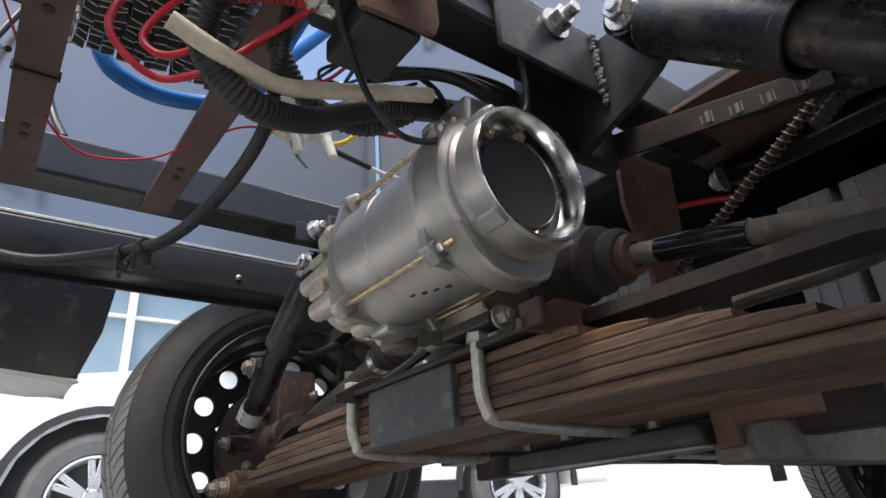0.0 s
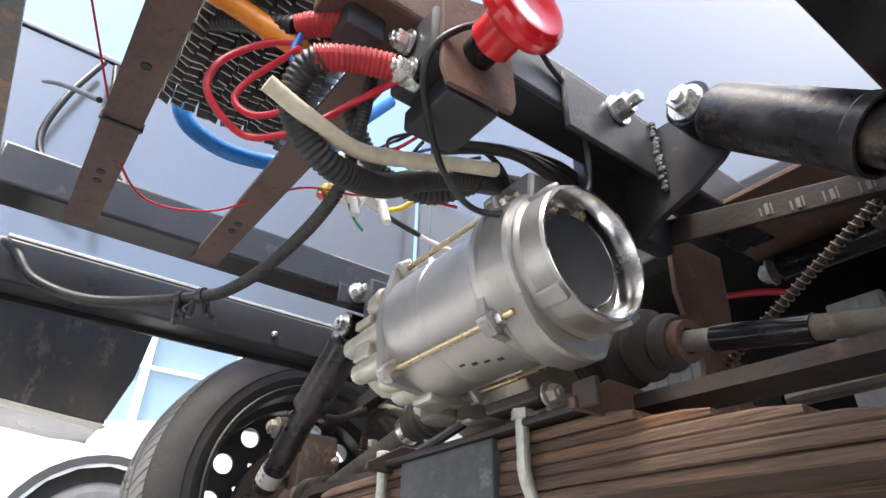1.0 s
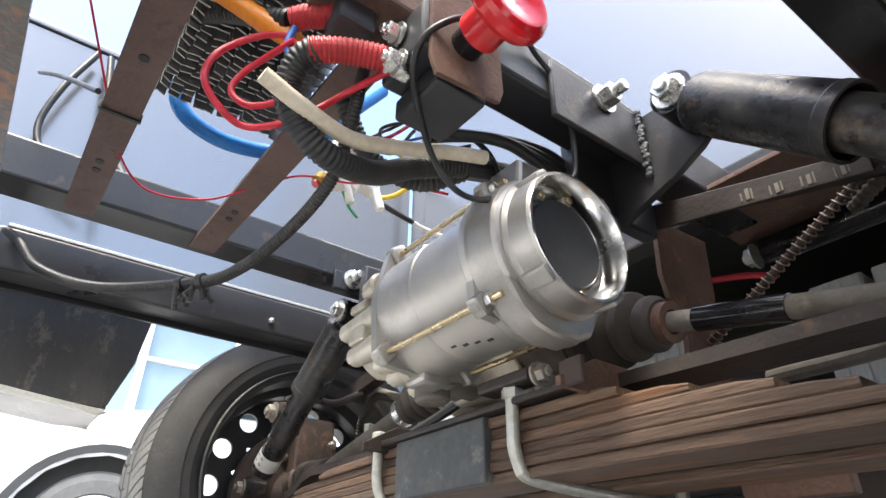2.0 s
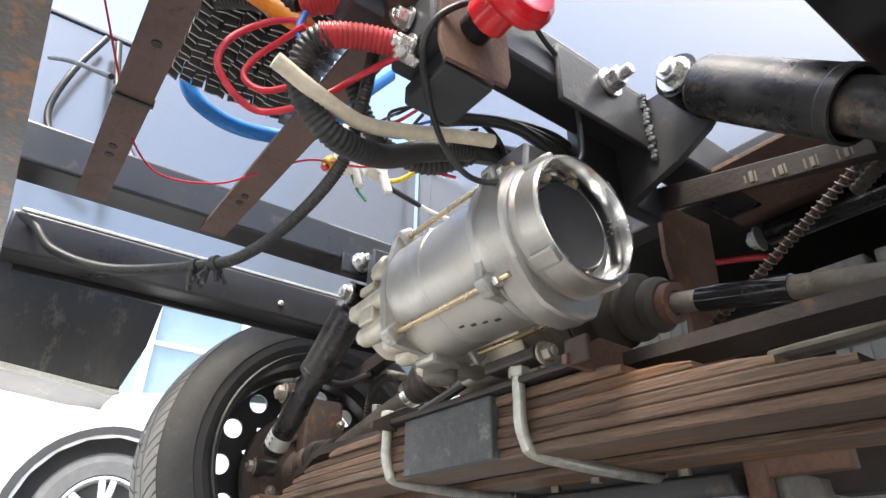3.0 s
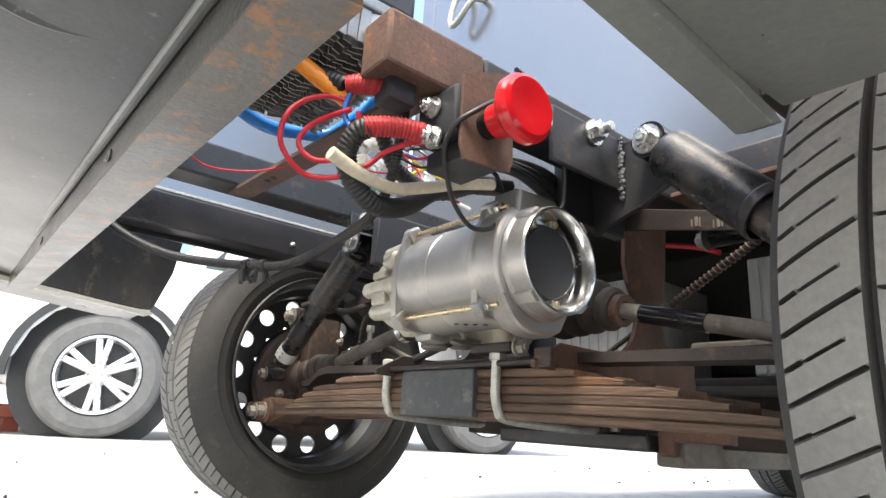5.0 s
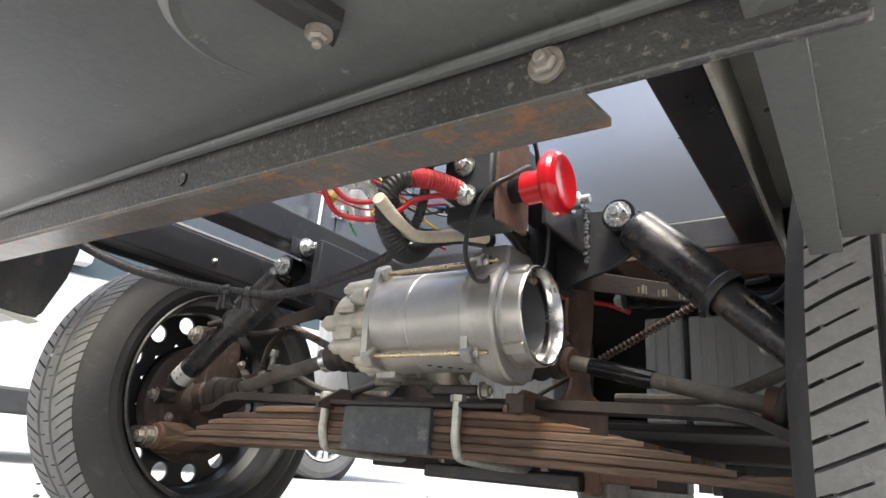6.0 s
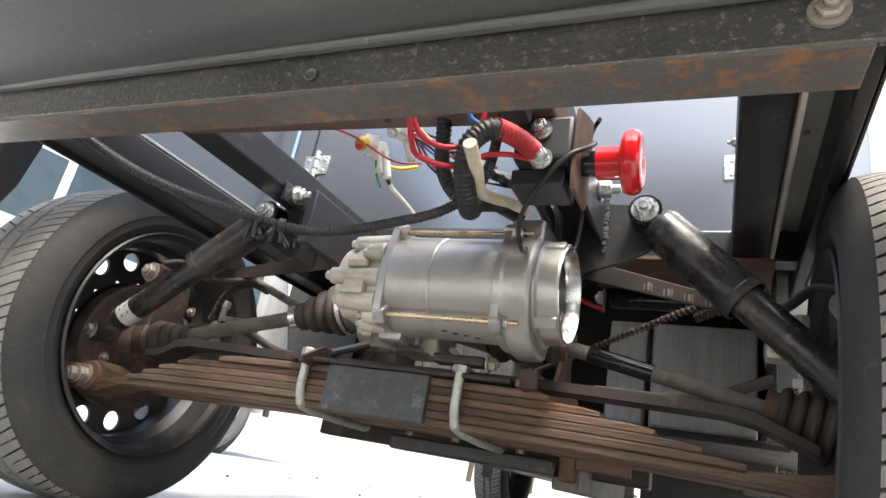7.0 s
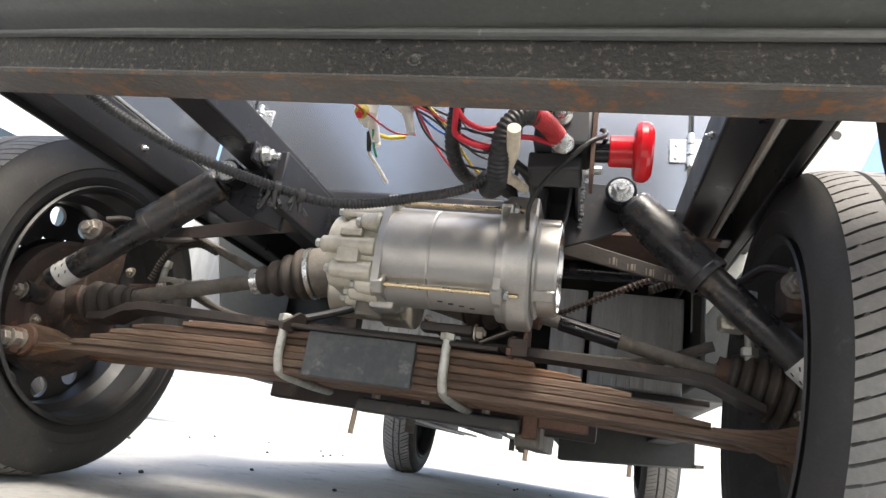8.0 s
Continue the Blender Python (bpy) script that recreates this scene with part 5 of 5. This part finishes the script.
    cable("red_wire_loop", "loop of red wire", [(0.19, -0.40, 0.472), (0.165, -0.41, 0.47), (0.148, -0.42, 0.462), (0.142, -0.425, 0.445), (0.152, -0.412, 0.43), (0.172, -0.395, 0.432), (0.19, -0.39, 0.45), (0.196, -0.395, 0.47)], 0.0026, "red_cable")
    cable("thin_red_wire", "thin drooping red wire", [(0.02, -0.55, 0.62), (-0.06, -0.50, 0.56), (-0.1, -0.47, 0.52), (-0.13, -0.43, 0.505), (-0.12, -0.37, 0.512), (-0.07, -0.33, 0.52), (-0.02, -0.30, 0.518), (0.02, -0.255, 0.505), (0.04, -0.22, 0.52)], 0.0013, "red_cable", seg=6)
    cable("control_wire", "thin black wire looped round the switch", [(0.272, -0.28, 0.50), (0.276, -0.3, 0.487), (0.275, -0.321, 0.47), (0.262, -0.334, 0.456), (0.245, -0.331, 0.44), (0.219, -0.305, 0.424), (0.203, -0.28, 0.408), (0.2, -0.255, 0.393), (0.196, -0.222, 0.402), (0.185, -0.198, 0.43), (0.174, -0.188, 0.456), (0.172, -0.197, 0.476), (0.178, -0.225, 0.48)], 0.0026, "cable", seg=8)
    cable("control_wire", "thin black wire hanging from the switch to the motor", [(0.272, -0.27, 0.535), (0.258, -0.235, 0.543), (0.248, -0.208, 0.536), (0.2455, -0.174, 0.515), (0.24, -0.16, 0.481), (0.235, -0.155, 0.44), (0.232, -0.158, 0.43)], 0.0026, "cable", seg=8)
    cable("blue_wire", "short blue wire beside the cable sleeves", [(0.186, -0.40, 0.49), (0.182, -0.402, 0.475), (0.184, -0.398, 0.46), (0.194, -0.392, 0.455)], 0.0028, "blue_wire", seg=8)
    for k in range(4):
        cable("black_lead", "black cable behind the switch", [(0.14 + 0.012 * k, -0.25, 0.49 - 0.006 * k), (0.17 + 0.008 * k, -0.19, 0.5 - 0.008 * k), (0.19, -0.12, 0.49 - 0.01 * k), (0.16, -0.03, 0.46)], 0.0055, "cable")
    cable("black_lead", "black corrugated hose beyond the straps", [(0.12, -0.33, 0.52), (0.11, -0.29, 0.47), (0.12, -0.24, 0.455), (0.15, -0.2, 0.47)], 0.009, "hose", 0.005, 0.001)
    cable("black_cable", "black cable hanging at the side panel", [(-0.5, -0.53, 0.97), (-0.49, -0.56, 0.86), (-0.49, -0.57, 0.77), (-0.47, -0.54, 0.71), (-0.42, -0.47, 0.69)], 0.0055, "cable")
    cable("black_cable", "black cable hanging at the side panel", [(-0.5, -0.51, 0.97), (-0.48, -0.49, 0.86), (-0.45, -0.46, 0.75), (-0.40, -0.44, 0.68)], 0.006, "cable")
    cable("black_cable", "thin black cable reaching to the strap", [(-0.42, -0.59, 0.82), (-0.2, -0.55, 0.66), (-0.03, -0.505, 0.53)], 0.003, "cable")


big_leads()


def connectors():
    for at, rz, col in (((-0.011, -0.263, 0.525), 35, "yellow"), ((0.035, -0.27, 0.535), -20, "white_plastic"), ((-0.028, -0.215, 0.545), 20, "white_plastic")):
        t = thing("wire_connector", "white plastic wire connector with coloured seal", "connector", "wire connectors", at=at, local=True)
        part("shell", box(B(), -0.009, 0.009, -0.014, 0.014, -0.008, 0.008, 0.0025, Matrix.Rotation(radians(rz), 4, "Z")), "white_plastic", t)
        part("seal", cyl(B(), (0, -0.016, -0.004), (0, -0.022, -0.014), 0.008, seg=18, bev=0.001), col, t, "coloured seal ring")
        part("plug", cyl(B(), (0, -0.0225, -0.0145), (0, -0.025, -0.018), 0.0045, seg=14), "red_plastic" if col == "yellow" else "white_plastic", t)
        part("tail", cyl(B(), (0.004, 0.008, -0.006), (0.012, 0.014, -0.034), 0.0065, 0.005, seg=14, bev=0.001), "white_plastic", t)
    cable("yellow_wire", "short yellow wire at the connector", [(-0.024, -0.205, 0.53), (-0.008, -0.19, 0.531), (0.012, -0.178, 0.54)], 0.003, "yellow", seg=8)
    cable("white_wire", "white wire with a black joint hanging from the connector", [(-0.058, -0.13, 0.543), (-0.062, -0.11, 0.543), (-0.06, -0.07, 0.54), (-0.058, -0.034, 0.535)], 0.0028, "white_plastic", seg=8)
    cable("black_wire", "black joint between the connector and the white wire", [(-0.034, -0.195, 0.534), (-0.045, -0.165, 0.538), (-0.058, -0.13, 0.543)], 0.0036, "cable", seg=8)
    cable("green_wire", "thin green wire at the connector", [(-0.002, -0.258, 0.505), (-0.001, -0.25, 0.488), (0.002, -0.24, 0.476)], 0.0016, "green", seg=6)
    rng = random.Random(9)
    for k in range(9):
        a = Vector((0.045 + rng.uniform(-0.01, 0.01), -0.27 + rng.uniform(-0.02, 0.02), 0.54))
        c = Vector((0.12 + rng.uniform(0, 0.05), -0.25 + rng.uniform(-0.03, 0.05), 0.45 + rng.uniform(0, 0.05)))
        cable("loom_wire", "thin wire of the tangled loom", [a, a.lerp(c, 0.35) + Vector((rng.uniform(-0.02, 0.02), rng.uniform(-0.02, 0.02), -0.01)), a.lerp(c, 0.7) + Vector((0, rng.uniform(-0.02, 0.02), -0.015)), c], 0.0016, rng.choice(("cable", "cable", "blue_wire", "white_plastic", "red_cable", "yellow")), seg=6)


connectors()


# ---- beyond the vehicle ----
def car_wheel(parent, x, y, r):
    t = part("wheel", lathe(B(), (x - 0.13, y, r), (x + 0.13, y, r), [(0, 0.0), (0, r * 0.5), (0.01, r * 0.9), (0.04, r), (0.2, r), (0.235, r * 0.95), (0.25, r * 0.85), (0.25, r * 0.66), (0.225, r * 0.64), (0.15, r * 0.62), (0.15, 0)], 56), "car_tyre", parent, "grey dusty tyre")
    part("alloy_ring", lathe(B(), (x, y, r), (x + 0.13, y, r), [(0.095, r * 0.6), (0.125, r * 0.635), (0.128, r * 0.6), (0.11, r * 0.575), (0.06, r * 0.56), (0.06, r * 0.6)], 56), "alloy", t, "silver alloy rim")
    for k in range(6):
        for s in (-1, 1):
            m = Matrix.Translation((x + 0.105, y, r)) @ Matrix.Rotation(2 * math.pi * k / 6 + s * 0.14, 4, "X")
            part("spoke", box(B(), -0.018, 0.014, -0.02, 0.02, 0.05, r * 0.58, 0.006, m), "alloy", t)
    part("hub_cap", lathe(B(), (x + 0.06, y, r), (x + 0.13, y, r), [(0, 0), (0, 0.075), (0.05, 0.07), (0.062, 0.05), (0.065, 0)], 32), "alloy", t)
    for k in range(6):
        a = 2 * math.pi * k / 6
        part("wheel_nut", cyl(B(), (x + 0.11, y + 0.058 * math.cos(a), r + 0.058 * math.sin(a)), (x + 0.128, y + 0.058 * math.cos(a), r + 0.058 * math.sin(a)), 0.011, seg=6), "old_bolt", t)


def suv(at, turn):
    t = thing("parked_car", "white parked off-road car with black lower trim", "car", at=at, local=True)
    r = 0.385
    wb = 2.86

    def arch(y0):
        return [(y0 + 0.5 * math.cos(a), r + 0.5 * math.sin(a)) for a in (math.radians(d) for d in range(190, -11, -20))]

    low = [(-0.98, 0.36)] + [(y, max(z, 0.36)) for y, z in arch(0.0)] + [(y, max(z, 0.36)) for y, z in arch(wb)] + [(wb + 0.85, 0.36)]
    up = [(wb + 0.95, 0.9), (wb + 0.9, 1.15), (-0.1 + 0.3, 1.15), (-0.75, 1.06), (-0.98, 0.9)]
    part("body", prism(B(), low + up, "x", -1.72, 0.06, 0.03), "car_white", t, "white painted body")
    part("cabin", prism(B(), [(0.25, 1.151), (0.85, 1.72), (1.2, 1.8), (wb + 0.55, 1.78), (wb + 0.86, 1.151)], "x", -1.62, -0.04, 0.06), "car_white", t)
    for y0, y1, y2, y3 in ((0.52, 1.3, 1.3, 0.92), (1.36, 2.25, 2.22, 1.36), (2.31, 3.35, 3.2, 2.28)):
        part("window", prism(B(), [(y0, 1.18), (y1, 1.18), (y2, 1.66), (y3, 1.66)], "x", -0.042, -0.034), "car_glass", t, "dark side window")
    part("sill", box(B(), -0.02, 0.085, 0.52, wb - 0.52, 0.27, 0.42, 0.02), "car_black", t, "black lower trim")
    for y0 in (0.0, wb):
        ring = [(y0 + q * math.cos(a), r + q * math.sin(a)) for q, ds in ((0.53, range(185, -6, -10)), (0.485, range(-5, 186, 10))) for a in (math.radians(d) for d in ds)]
        part("arch_trim", prism(B(), ring, "x", 0.05, 0.085, 0.005), "car_black", t, "black wheel arch trim")
        part("wheel_well", cyl(B(), (-0.35, y0, r), (-0.12, y0, r), 0.498, seg=40), "car_black", t)
        car_wheel(t, -0.06, y0, r)
    part("bumper", box(B(), -1.72, 0.075, -1.06, -0.56, 0.3, 0.5, 0.04), "car_white", t, "white lower bumper")
    part("fog_lamp", prism(B(), [(-0.86, 0.6), (-0.72, 0.6), (-0.74, 0.68), (-0.78, 0.75), (-0.8, 0.75)], "x", 0.061, 0.072, 0.004), "car_black", t, "dark fog lamp recess")
    part("side_vent", box(B(), 0.061, 0.074, -0.86, -0.68, 0.52, 0.56, 0.008), "alloy", t)
    part("mirror", prism(B(), [(0.62, 1.2), (0.86, 1.22), (0.88, 1.36), (0.66, 1.36)], "x", 0.0, 0.2, 0.03), "car_white", t, "white door mirror")
    for y in (1.1, 2.05):
        part("door_handle", box(B(), 0.061, 0.09, y, y + 0.2, 1.0, 1.035, 0.01), "car_white", t)
    t.rotation_euler = (0, 0, radians(turn))


suv((-3.82, 0.19, 0.0), -12.0)


def ramp():
    t = thing("steel_ramp", "low faded red steel ramp on the ground", "ramp", at=(-5.0, -0.9, 0))
    part("deck", box(B(), -5.6, -4.35, -2.6, 0.0, 0.09, 0.17, 0.01), "ramp", t)
    for y in (-2.4, -1.2, -0.2):
        part("foot", box(B(), -5.5, -4.45, y, y + 0.1, 0, 0.0895, 0.005), "ramp", t)


ramp()


def building():
    t = thing("office_building", "white rendered building with blue window bands", "building", at=(-15, 4, 0))
    part("wall", box(B(), -16.0, -15.3, -30, 40, 0, 3.6, 0.02), "bldg", t)
    part("upper_wall", box(B(), -16.0, -15.3, -30, 40, 6.6, 9.5, 0.02), "bldg", t)
    for k in range(30):
        y = -30 + 2.3 * k
        for z0, z1 in ((3.62, 5.2), (5.3, 6.58)):
            w = part("window", box(B(), -15.7, -15.62, y + 0.1, y + 2.2, z0, z1, 0), "bldg_glass", t)
        part("mullion", box(B(), -15.75, -15.45, y - 0.09, y + 0.09, 3.601, 6.599, 0.01), "bldg", t, "white mullion")
    part("transom", box(B(), -15.74, -15.5, -30, 40, 5.205, 5.295, 0.01), "bldg", t, "white transom")
    part("back_wall", box(B(), -22, -21.8, -30, 40, 0, 9.5, 0.02), "bldg", t)


building()


def far_tree(x, y, h, seed):
    rng = random.Random(seed)
    t = thing("tree", "distant leafy green tree", "tree", "distant trees", at=(x, y, 0), local=True)
    b = B()
    hose(b, [(0, 0, 0), (0.01 * h, 0, h * 0.25), (0, 0.01 * h, h * 0.6)], 0.03 * h, 8, step=0.5)
    for k in range(5):
        a = rng.uniform(0, 6.28)
        hose(b, [(0, 0, h * 0.35), (math.cos(a) * h * 0.12, math.sin(a) * h * 0.12, h * 0.5), (math.cos(a) * h * 0.25, math.sin(a) * h * 0.25, h * 0.68)], 0.012 * h, 6, step=0.5)
    part("trunk", b, "bark", t)
    b = B()
    for k in range(900):
        d = Vector((rng.gauss(0, 1), rng.gauss(0, 1), rng.gauss(0, 1))).normalized() * (rng.random() ** 0.4)
        p = Vector((d.x * h * 0.34, d.y * h * 0.34, h * 0.66 + d.z * h * 0.32 + 0.05 * h * math.sin(5 * d.x)))
        m = Matrix.Translation(p) @ Euler((rng.uniform(0, 3), rng.uniform(0, 3), rng.uniform(0, 3))).to_matrix().to_4x4()
        s = rng.uniform(0.02, 0.05) * h
        vs = [b.verts.new(m @ Vector(v)) for v in ((-s, 0, 0), (0, -s * 0.6, 0.1 * s), (s, 0, 0), (0, s * 0.6, 0.1 * s))]
        b.faces.new(vs)
    part("crown", b, "foliage", t)


for k in range(9):
    far_tree(-26 + 7.5 * k, 46 + 5 * math.sin(k * 2.1), 7 + 1.5 * math.sin(k * 1.3), k)


def haze_glow():
    """A glowing white sheet added for the blown-out bright distance beyond the trees."""
    m = bpy.data.materials.new("glowing_backdrop")
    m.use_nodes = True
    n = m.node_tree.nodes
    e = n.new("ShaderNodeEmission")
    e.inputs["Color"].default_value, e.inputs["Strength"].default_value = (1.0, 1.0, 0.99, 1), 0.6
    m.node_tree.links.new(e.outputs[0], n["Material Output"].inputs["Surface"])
    M["haze_glow"] = m
    single("backdrop", box(B(), -90, 160, 190, 191, 0, 22, 0), "haze_glow", "glowing white sheet as hazy sky in the distance", "sky", kind="structure")


haze_glow()
